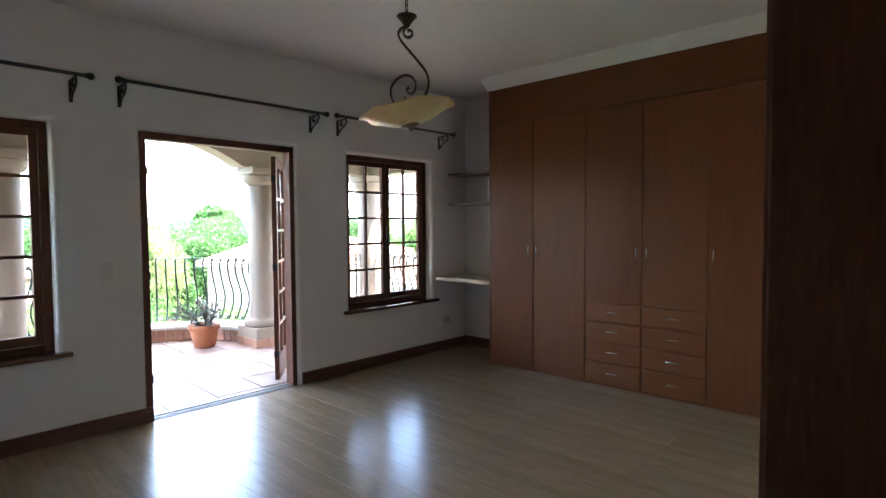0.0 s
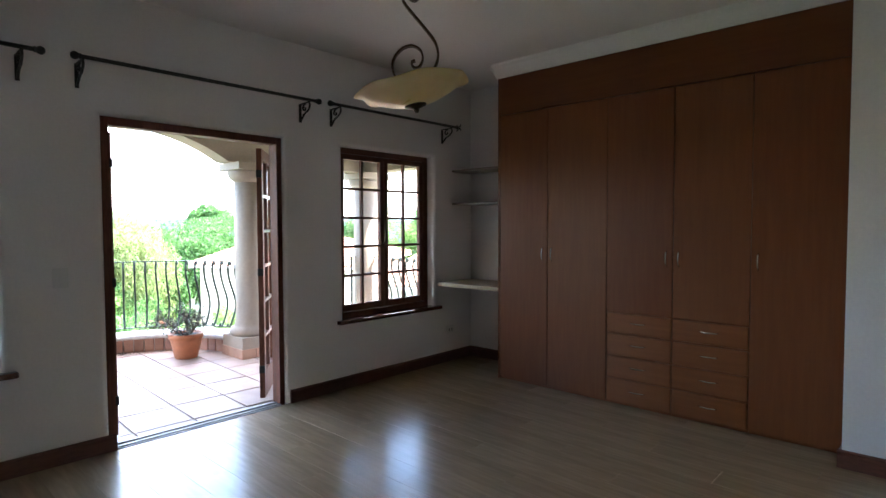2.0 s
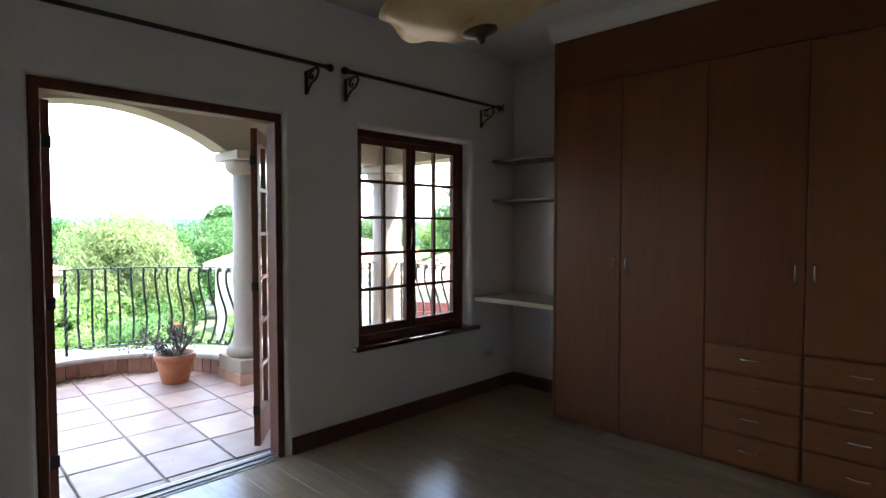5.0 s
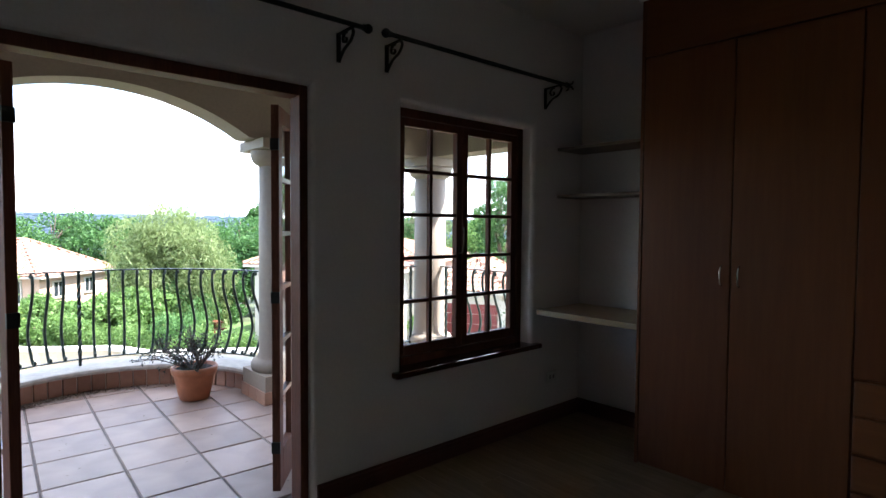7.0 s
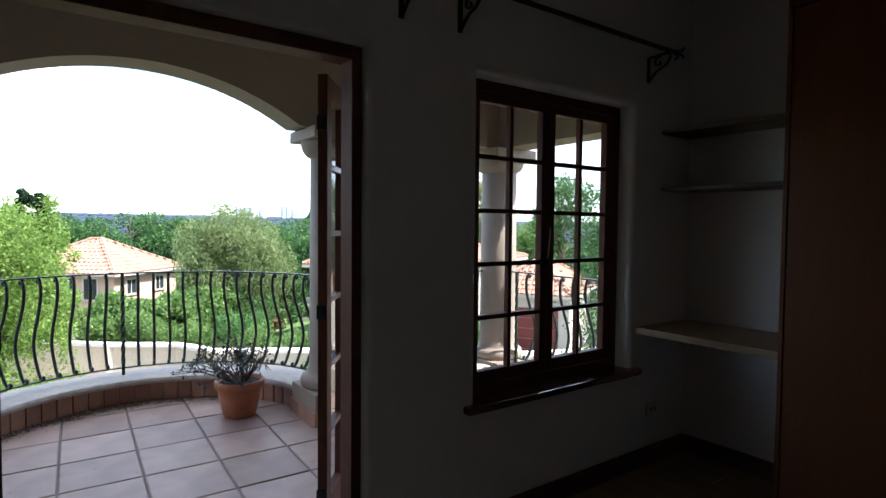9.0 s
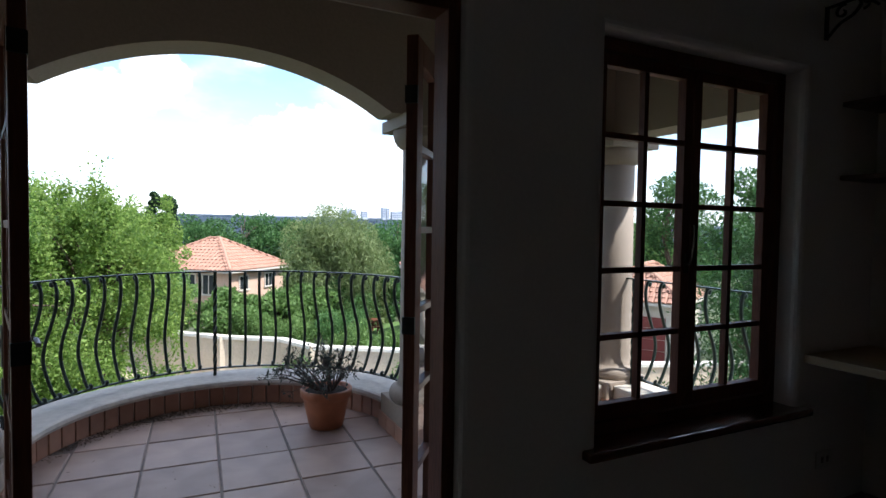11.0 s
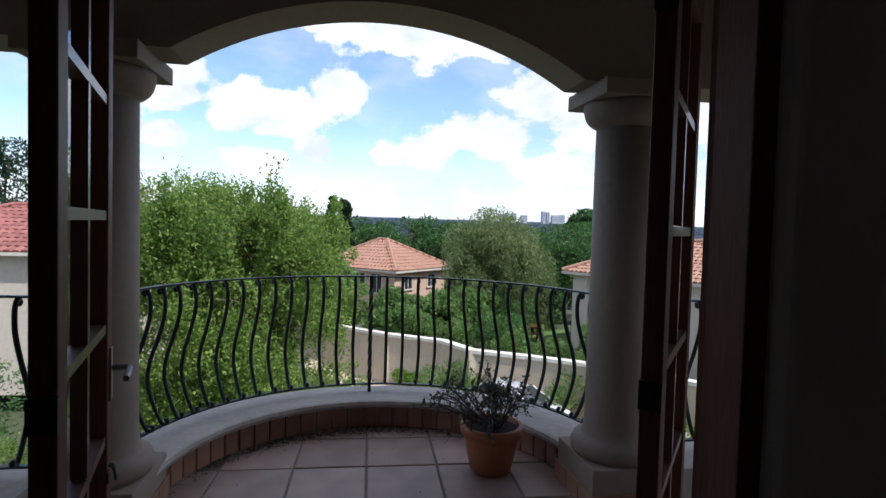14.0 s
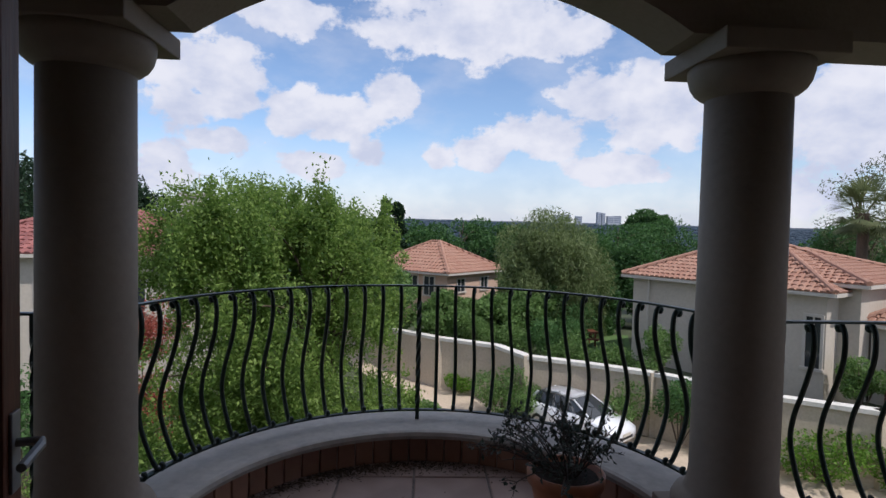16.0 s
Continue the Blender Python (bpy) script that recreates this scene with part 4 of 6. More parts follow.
for k in range(40):
    az, spread = rng.uniform(0, 6.28), rng.uniform(0.06, 0.47)
    h = 0.31 - spread * 0.62 + rng.uniform(-0.03, 0.05)
    dx, dy = math.cos(az), math.sin(az)
    skew = -0.20
    base = Vector((PX + dx * 0.05, PY + dy * 0.05, 0.23))
    tip = Vector((PX + dx * spread, PY + dy * spread + skew * rng.uniform(0.3, 1), 0.25 + max(0.03, h)))
    mid = base.lerp(tip, 0.5) + Vector((dx * 0.02, dy * 0.02, 0.05))
    path = smooth_path([base, mid, tip], 6)
    tube(stems, path, [0.0045 - 0.003 * i / len(path) for i in range(len(path))], 5)
    for tw in range(6):
        q = path[rng.integers(4, len(path))]
        e = q + Vector(rng.normal(0, 1, 3)).normalized() * rng.uniform(0.05, 0.10) + Vector((0, 0, 0.025))
        tube(stems, [q, q.lerp(e, 0.5) + Vector((0, 0, 0.006)), e], [0.002, 0.0017, 0.001], 4)
        for j in range(6):
            c = q.lerp(e, rng.uniform(0.2, 1.05))
            d = Vector(rng.normal(0, 1, 3) + np.array([0, 0, 0.3])).normalized()
            leaf_quad(lv, lf, c, d, Vector((0, 0, 1)), rng.uniform(0.018, 0.036), rng.uniform(0.005, 0.009))
part("stem_tangle", stems, M_STEM, pot)
raw("foliage", lv, lf, M_PLANTLEAF, pot, "small grey-purple leaves")

# ---- dry leaf litter along the kerb ----
M_LITTER = material("dry_leaf_litter", (0.12, 0.075, 0.045), 0.9, vary=0.3, grain=20, bump=0, island=0.6, second=(0.045, 0.03, 0.02))
lv, lf = [], []
for k in range(1500):
    a = rng.normal(-0.30, 0.36)
    r = R_SKIRT - 0.024 - abs(rng.normal(0, 0.05)) * (1.3 - 0.6 * abs(a))
    c = Vector((CX - r * math.cos(a), CY + r * math.sin(a), FLOOR_OUT + rng.uniform(0.002, 0.012)))
    az = rng.uniform(0, 6.28)
    leaf_quad(lv, lf, c, Vector((math.cos(az), math.sin(az), rng.uniform(-0.1, 0.25))).normalized(), Vector((0, 0, 1)), rng.uniform(0.012, 0.04), rng.uniform(0.002, 0.006))
for k in range(50):
    c = Vector((rng.uniform(-8.3, -5.7), rng.uniform(2.4, 4.2), FLOOR_OUT + 0.003))
    az = rng.uniform(0, 6.28)
    leaf_quad(lv, lf, c, Vector((math.cos(az), math.sin(az), 0.1)).normalized(), Vector((0, 0, 1)), rng.uniform(0.008, 0.025), rng.uniform(0.002, 0.005))
tagged(raw("leaf_litter", lv, lf, M_LITTER), "dry brown leaf litter swept against the kerb", "leaf litter", kind="stuff")

# keys left in the lock of the open leaf
M_KEY = material("key_metal", (0.35, 0.33, 0.30), 0.35, 0.9, bump=0.05)
M_TAG = material("black_rubber_tag", (0.02, 0.02, 0.022), 0.6, bump=0.1)
kp = LEAF_M @ Vector((LEAF_W - 0.037, 0.03, 0.83))
keys = empty("key_bunch", kp, label="door key with a black tassel tag hanging in the lock", category="keys")
kb = bmesh.new()
tube(kb, [kp + Vector((0, -0.012, 0)), kp + Vector((0, 0.03, 0))], 0.003, 6)
tube(kb, [kp + Vector((0.014 * math.cos(a), 0.032, -0.012 + 0.014 * math.sin(a))) for a in [k * 0.5 for k in range(13)]], 0.002, 5)
part("key", kb, M_KEY, keys)
kb = bmesh.new()
tube(kb, smooth_path([kp + Vector((0, 0.034, -0.026)), kp + Vector((0.003, 0.037, -0.06)), kp + Vector((0, 0.036, -0.085))]), 0.002, 5)
bmesh.ops.create_uvsphere(kb, u_segments=10, v_segments=8, radius=0.016, matrix=Matrix.Translation(kp + Vector((0, 0.036, -0.10))))
for k in range(8):
    a = k * math.pi / 4
    tube(kb, smooth_path([kp + Vector((0, 0.036, -0.105)), kp + Vector((0.026 * math.cos(a), 0.036 + 0.026 * math.sin(a), -0.105)), kp + Vector((0.034 * math.cos(a), 0.036 + 0.034 * math.sin(a), -0.14))], 4), 0.0035, 5)
part("tag", kb, M_TAG, keys, "black rubber tassel tag")


# ---- the land ----
M_GROUND = material("dry_grass_ground", (0.085, 0.095, 0.042), 0.95, vary=0.2, grain=4, bump=0.3, stain=0.25, second=(0.035, 0.05, 0.022))


def land(x, y):
    """Height of the ground: level by the house, falling to the valley, rising to the far ridge."""
    z = -6.2 + 1.3 * min(1.0, max(0.0, (-x - 34.0) / 5.0))
    d = -x - 40.0
    if d > 0:
        z -= 2.6 * (1 - math.exp(-d / 30.0)) + 10.0 * (1 - math.exp(-d / 300.0))
    if d > 480:
        z += 52.0 * (1 - math.exp(-((d - 480) / 900.0) ** 2))
    return z


gx = [30, 8, 0, -6, -10, -14, -18, -22, -28, -34, -36, -39, -42, -50, -60, -80, -110, -150, -220, -320, -450, -600, -800, -1000, -1200, -1500, -2000, -3000]
gy = [-3000, -1500, -700, -300, -120, -60, -30, -15, -5, 0, 5, 10, 20, 40, 80, 150, 350, 800, 1600, 3000]
verts = [(x, y, land(x, y)) for x in gx for y in gy]
ny = len(gy)
faces = [(i * ny + j, i * ny + j + 1, (i + 1) * ny + j + 1, (i + 1) * ny + j) for i in range(len(gx) - 1) for j in range(ny - 1)]
tagged(raw("ground", verts, faces, M_GROUND, smooth=True), "dry grass and earth falling away to the valley", "ground", kind="structure")


# ---- outdoors: planting, road, walls, houses ----
HX, HY = Vector((-0.9968, 0.0797)), Vector((0.0797, 0.9968))


def place(f, l):
    """A spot f metres out from the doorway and l metres to its north, over the ground."""
    p = Vector((-5.371, 3.188)) + HX * f + HY * l
    return p.x, p.y


TERRACE = -4.75
WALL_RUN = [(33.0, -6.0), (28.5, -2.4), (26.2, -0.1), (24.6, 2.4), (22.7, 3.5), (21.8, 5.6), (20.6, 7.9), (17.8, 11.0), (16.6, 13.3), (15.4, 17.0), (14.0, 23.0)]


def wall_line(l):
    """How far out the boundary wall runs at l."""
    return float(np.interp(l, [q[1] for q in WALL_RUN], [q[0] for q in WALL_RUN]))


def spot(f, l, dz=0.0):
    x, y = place(f, l)
    z = land(x, y)
    if f > wall_line(l) and x > -38.0:
        z = max(z, TERRACE)
    return Vector((x, y, z + dz))


G_NEAR = leaf_material("olive_green_leaves", (0.046, 0.089, 0.019), (0.244, 0.336, 0.085), 0.45)
G_MID = leaf_material("broad_green_leaves", (0.030, 0.068, 0.020), (0.115, 0.215, 0.075), 0.38)
G_DEEP = leaf_material("deep_green_leaves", (0.022, 0.056, 0.018), (0.088, 0.175, 0.056), 0.32)
G_WILLOW = leaf_material("grey_green_willow_leaves", (0.080, 0.105, 0.036), (0.210, 0.255, 0.110), 0.38)
G_DARK = leaf_material("dark_conifer_needles", (0.010, 0.024, 0.012), (0.035, 0.065, 0.03), 0.2)
G_SHRUB = leaf_material("shrub_leaves", (0.06, 0.105, 0.028), (0.20, 0.30, 0.105), 0.42)
G_RED = leaf_material("red_bracts", (0.12, 0.03, 0.025), (0.42, 0.11, 0.075), 0.35)
G_LIME = leaf_material("lime_green_leaves", (0.05, 0.11, 0.015), (0.18, 0.30, 0.05), 0.4)
G_PALM = leaf_material("dusty_palm_fronds", (0.05, 0.07, 0.03), (0.17, 0.19, 0.09), 0.25)
G_FAR = leaf_material("distant_woods", (0.022, 0.045, 0.030), (0.05, 0.085, 0.045), 0.2)
M_BARK = material("brown_bark", (0.14, 0.10, 0.07), 0.95, vary=0.25, grain=14, bump=0.6, stretch=(3, 3, 0.6))
# air haze over the far woods is put into this bluish colour
M_RIDGE = material("wooded_ridge_haze_tint", (0.026, 0.046, 0.068), 0.95, vary=0.25, grain=0.06, bump=0, stain=0.01, second=(0.016, 0.030, 0.046))


def leaf_cloud(seed, blobs, n, size, aspect=0.42, droop=0.0, hollow=0.55, tufts=0, tuft_size=0.1):
    """Leaf faces scattered through ellipsoid clumps: blobs are (centre, radii)."""
    g = np.random.default_rng(seed)
    c = np.array([b[0] for b in blobs], float)
    r = np.array([b[1] for b in blobs], float)
    w = (r[:, 0] * r[:, 1] + r[:, 1] * r[:, 2] + r[:, 0] * r[:, 2])
    k = g.choice(len(blobs), n, p=w / w.sum())
    d = g.normal(size=(n, 3))
    d /= np.linalg.norm(d, axis=1)[:, None]
    q = hollow + (1 - hollow) * g.random(n) ** 0.6 + g.normal(0, 0.06, n)
    p = c[k] + d * r[k] * q[:, None]
    if tufts:
        own = g.integers(0, tufts, n)
        d = g.normal(size=(n, 3))
        p = p[own] + d * tuft_size * g.uniform(0.55, 1.35, tufts)[own][:, None] * np.array((0.8, 0.8, 1.15))
        d /= np.linalg.norm(d, axis=1)[:, None]
    ax = g.normal(size=(n, 3)) + d * 0.5
    ax[:, 2] += 0.25 - droop * 3.0
    ax /= np.linalg.norm(ax, axis=1)[:, None]
    sd = np.cross(ax, g.normal(size=(n, 3)))
    sd /= np.linalg.norm(sd, axis=1)[:, None]
    ln = size * g.uniform(0.6, 1.35, n)[:, None]
    v = np.empty((n, 4, 3))
    v[:, 0], v[:, 2] = p - ax * ln * 0.5, p + ax * ln * 0.5
    v[:, 1], v[:, 3] = p + sd * ln * aspect * 0.5, p - sd * ln * aspect * 0.5
    return v.reshape(-1, 3), np.arange(4 * n).reshape(-1, 4)


def numpy_mesh(name, v, f, mat, parent=None, label=""):
    me = bpy.data.meshes.new(name)
    me.vertices.add(len(v))
    me.vertices.foreach_set("co", np.ascontiguousarray(v, dtype=np.float32).ravel())
    me.loops.add(f.size)
    me.loops.foreach_set("vertex_index", np.ascontiguousarray(f, dtype=np.int32).ravel())
    me.polygons.add(len(f))
    me.polygons.foreach_set("loop_start", np.arange(0, f.size, f.shape[1], dtype=np.int32))
    me.update(calc_edges=True)
    me.materials.append(mat)
    ob = new(name, me)
    if parent:
        ob.parent = parent
        ob.matrix_parent_inverse = parent.matrix_basis.inverted()
    return tagged(ob, label=label)


def tree(seed, base, height, spread, mat, label, n=9000, size=0.16, clumps=26, low=0.3, droop=0.0, shoots=0, trunk=0.16, name="tree", aspect=0.42, broad=False, tufts=0, tuft_size=0.1):
    """A tapered trunk with limbs that each carry clumps of leaves."""
    g = np.random.default_rng(seed)
    base = Vector(base)
    root = empty(name, base, label=label, category="tree" if name == "tree" else name.replace("_", " "))
    bm = bmesh.new()
    fork = base + Vector((0, 0, height * low * 0.9))
    top = base + Vector((g.normal(0, 0.03) * height, g.normal(0, 0.03) * height, height * 0.86))
    path = smooth_path([base - Vector((0, 0, 0.2)), fork, fork.lerp(top, 0.5) + Vector((g.normal(0, 0.03), g.normal(0, 0.03), 0)) * height, top], 5)
    tube(bm, path, [trunk * (1 - 0.88 * i / (len(path) - 1)) for i in range(len(path))], 8)
    blobs = []
    for i in range(clumps):
        a, h = g.uniform(0, 6.283), low + (1 - low) * (i + 0.5) / clumps
        env = math.sin(math.pi * min(1.0, max(0.0, (h - low) / (1 - low) * 0.80 + 0.16))) ** 0.75
        if broad:
            env = 1.0 - 0.45 * max(0.0, (h - 0.8) / 0.2) ** 2 - 0.25 * max(0.0, (0.5 - h) / 0.2)
        rad = spread * env * g.uniform(0.3, 0.95)
        cen = base + Vector((rad * math.cos(a), rad * math.sin(a), (height - 0.36 * spread) * h - droop * rad))
        s = spread * g.uniform(0.24, 0.42)
        blobs.append((cen, (s, s, s * (0.75 + droop * 1.6))))
        start = path[min(len(path) - 1, int(len(path) * min(0.95, h * 0.75)))]
        limb = smooth_path([start, start.lerp(cen, 0.5) + Vector((0, 0, 0.06 * height)), cen], 4)
        tube(bm, limb, [max(0.012, trunk * 0.32 * (1 - 0.85 * j / (len(limb) - 1))) for j in range(len(limb))], 5)
    for i in range(shoots):
        a = g.uniform(0, 6.283)
        rad = spread * g.uniform(0.1, 0.9)
        z = height * g.uniform(0.88, 0.97)
        cen = base + Vector((rad * math.cos(a), rad * math.sin(a), z - rad * 0.25))
        s = spread * g.uniform(0.07, 0.12)
        blobs += [(cen, (s, s, s * 2.6)), (cen - Vector((0, 0, s * 1.4)), (s * 1.35, s * 1.35, s * 2.2))] * 2
    part("trunk", bm, M_BARK, root, smooth=True)
    v, f = leaf_cloud(seed + 1, blobs, n, size, aspect, droop, tufts=tufts, tuft_size=tuft_size)
    numpy_mesh("crown", v, f, mat, root)
    return root


def shrub(seed, base, h, w, mat, label, n=1600, size=0.08, name="shrub", tufts=0):
    g = np.random.default_rng(seed)
    base = Vector(base)
    root = empty(name, base, label=label, category="shrub")
    blobs, bm = [], bmesh.new()
    for i in range(9):
        a, rad = g.uniform(0, 6.283), w * 0.5 * g.uniform(0.1, 0.8)
        cen = base + Vector((rad * math.cos(a), rad * math.sin(a), h * g.uniform(0.3, 0.8)))
        s = w * g.uniform(0.2, 0.32)
        blobs.append((cen, (s, s, min(s, h * 0.3))))
        tube(bm, [base, base.lerp(cen, 0.6), cen], [0.03, 0.02, 0.008], 5)
    part("branch_frame", bm, M_BARK, root)
    v, f = leaf_cloud(seed + 1, blobs, n, size, tufts=tufts)
    numpy_mesh("foliage", v, f, mat, root)
    return root


# the tree beside the balcony
nb = spot(8.9, -2.62)
tree(21, nb, 8.45, 2.08, G_NEAR, "leafy olive-green tree close to the balcony", n=300000, size=0.058, clumps=72, low=0.33, shoots=34, broad=True, trunk=0.13, aspect=0.5, tufts=5200, tuft_size=0.085)
shrub(27, spot(10.4, -0.9), 4.9, 3.6, G_NEAR, "tall olive-green shrub beside the near tree", n=60000, size=0.06, tufts=900)
shrub(29, spot(9.4, -5.0), 5.0, 3.0, G_NEAR, "tall olive-green shrub beside the near tree", n=60000, size=0.06, tufts=900)
# willow and the trees behind the gardens
tree(31, spot(33, 6.6), 7.55, 3.1, G_WILLOW, "pale grey-green weeping willow", n=60000, size=0.30, clumps=60, low=0.28, droop=0.45, trunk=0.25, aspect=0.17, broad=True)
for i, (f, l, ht, sp, mat, lab) in enumerate([
        (40, 10.4, 7.6, 3.6, G_DEEP, "broad dense green garden tree"), (43, 13.6, 8.6, 3.9, G_DEEP, "broad dense green garden tree"),
        (38, 13.2, 6.4, 3.0, G_DEEP, "broad dense green garden tree"), (46, 17.8, 9.2, 4.1, G_DEEP, "broad dense green garden tree"),
        (56, 19.8, 11.0, 2.6, G_DEEP, "tall dark-leaved tree above the gardens"), (57, 22.0, 10.6, 2.2, G_DEEP, "tall dark-leaved tree above the gardens"),
        (58, -6.2, 11.7, 1.1, G_DARK, "tall dark conifer above the trees"), (58.4, -5.0, 11.4, 1.0, G_DARK, "tall dark conifer above the trees"),
        (62, 2.2, 10.9, 4.8, G_DEEP, "wide rounded green tree behind the house"), (63, -2.6, 10.4, 4.4, G_DEEP, "wide rounded green tree behind the house"),
        (60, 6.5, 10.2, 4.2, G_DEEP, "wide rounded green tree behind the house"), (66, -10.5, 10.2, 5.0, G_DEEP, "wide rounded green tree behind the house"),
        (40, 20.5, 8.0, 3.4, G_DEEP, "green tree behind the tiled roof"), (36, 25.5, 7.6, 3.4, G_DEEP, "green tree behind the tiled roof"),
        (42, 31.0, 9.0, 3.6, G_DEEP, "green tree behind the tiled roof"), (33, 30.0, 7.6, 2.8, G_SHRUB, "green tree behind the tiled roof"),
        (27, -21.5, 11.6, 3.6, G_DARK, "dark green tree behind the red roof"), (28, -16.0, 10.2, 2.8, G_DARK, "dark green tree behind the red roof"),
        (30, -27.5, 12.5, 4.0, G_DARK, "dark green tree behind the red roof"), (34, -23.0, 11.8, 3.4, G_DARK, "dark green tree behind the red roof"),
        (29, 0.2, 3.2, 1.7, G_SHRUB, "light green young garden tree"), (30.5, 4.6, 3.2, 1.9, G_SHRUB, "dense green garden tree"), (30, -3.4, 4.6, 2.2, G_SHRUB, "light green young garden tree"), (29.5, 2.4, 3.0, 1.8, G_SHRUB, "light green young garden tree"), (31.5, 6.0, 3.4, 1.8, G_MID, "dense green garden tree"), (33.5, 9.0, 4.2, 2.0, G_DEEP, "dense green garden tree"),
        (5.0, 8.7, 8.8, 1.9, G_DEEP, "large dark tree north of the balcony"), (24, 25.0, 10.2, 3.2, G_DEEP, "green tree behind the garage"), (19.5, 25.5, 9.8, 2.8, G_DEEP, "green tree behind the garage"), (4.2, 10.0, 9.4, 2.4, G_DARK, "large dark tree north of the balcony")]):
    close = f < 8
    tree(100 + i * 3, spot(f, l), ht, sp, mat, lab, n=90000 if close else 12000 if f < 50 else 15000, size=0.068 if close else 0.24 if f < 50 else 0.34,
         clumps=60 if close else 34, low=0.22, trunk=0.2, broad=lab.startswith("wide"), tufts=1500 if close else 0, tuft_size=0.16)
# the thin tree against the sky
tree(301, spot(33, 25.3), 11.4, 2.9, G_PALM, "sparse grey-green tree against the sky", n=3600, size=0.17, clumps=22, low=0.45, trunk=0.16)
for i, (f, l, h, w, mat, lab) in enumerate([
        (22.4, 2.4, 2.0, 2.2, G_SHRUB, "loose green shrub at the foot of the wall"), (21.6, 3.3, 1.5, 1.6, G_SHRUB, "loose green shrub at the foot of the wall"),
        (20.8, 7.0, 3.2, 2.5, G_SHRUB, "olive green bush beside the white car"), (19.4, 8.4, 2.5, 2.2, G_MID, "dark green bush beside the white car"),
        (18.2, 9.8, 1.7, 2.2, G_LIME, "lush green plants at the foot of the wall"), (16.9, 11.8, 1.7, 2.4, G_LIME, "lush green plants at the foot of the wall"),
        (16.0, 13.8, 1.6, 2.3, G_LIME, "lush green plants at the foot of the wall"), (25.4, 0.9, 1.1, 1.8, G_LIME, "low green plants at the foot of the wall"),
        (28.5, 6.2, 1.8, 2.2, G_MID, "dense dark garden shrub"), (30.5, 7.2, 2.4, 2.6, G_MID, "dense dark garden shrub"), (26.6, 3.8, 1.6, 2.0, G_SHRUB, "pale green garden shrub"),
        (27.4, 1.9, 2.2, 2.2, G_SHRUB, "pale green garden shrub"), (22.6, 8.9, 2.6, 1.9, G_SHRUB, "tall garden shrub behind the wall"), (19.2, 14.6, 2.4, 1.5, G_SHRUB, "slender shrub by the house wall"),
        (14.5, -11.0, 3.6, 3.4, G_MID, "green shrub below the balcony"), (16.0, -14.4, 5.0, 2.8, G_PALM, "feathery pale shrub by the red-roofed house"), (12.5, -12.6, 1.6, 2.6, G_LIME, "low green plants below the balcony"),
        (24.6, 5.6, 1.7, 2.2, G_SHRUB, "dense garden shrub behind the wall"), (23.8, 7.3, 1.5, 2.0, G_SHRUB, "dense garden shrub behind the wall"), (26.4, 5.2, 2.2, 2.4, G_MID, "dense garden shrub behind the wall"), (20.5, -0.5, 1.0, 1.8, G_SHRUB, "low shrub beside the driveway")]):
    shrub(400 + i * 2, spot(f, l), h, w, mat, lab, n=3400, size=0.13)

shrub(470, spot(15.6, -8.5), 6.2, 2.6, G_RED, "tall flowering shrub with dull red bracts", n=9000, size=0.09, tufts=400)
# palm
pb = spot(29, 21.6)
palm = empty("palm_tree", pb, label="fan palm with dusty green fronds and dry skirt", category="palm tree")
ph = 7.4
part("trunk", tube(bmesh.new(), [pb + Vector((0, 0, -0.2)), pb + Vector((0.05, 0, ph * 0.5)), pb + Vector((0, 0.1, ph))], [0.32, 0.27, 0.25], 10), M_BARK, palm)
g = np.random.default_rng(77)
pc = pb + Vector((0, 0.1, ph))
for k in range(46):
    a, el = g.uniform(0, 6.283), g.uniform(-0.9, 1.3)
    d = Vector((math.cos(a) * math.cos(el), math.sin(a) * math.cos(el), math.sin(el)))
    hub = pc + d * g.uniform(0.8, 1.3) + Vector((0, 0, 0.1))
    side = d.cross(Vector((0, 0, 1))).normalized()
    upv = side.cross(d)
    v, f = [], []
    for j in range(15):
        b = -1.25 + 2.5 * j / 14
        dr = (d * math.cos(b) + side * math.sin(b)).normalized()
        tip = hub + dr * 0.95 + Vector((0, 0, -0.22 * abs(b)))
        wv = upv.cross(dr) * 0.035
        i = len(v)
        v += [hub - wv * 0.3, hub.lerp(tip, 0.55) - wv, tip, hub.lerp(tip, 0.55) + wv, hub + wv * 0.3]
        f.append((i, i + 1, i + 2, i + 3, i + 4))
    i = len(v)
    wv = side * 0.02
    v += [pc - wv, pc + wv, hub + wv, hub - wv]
    f.append((i, i + 1, i + 2, i + 3))
    raw("frond", v, f, G_PALM, palm)

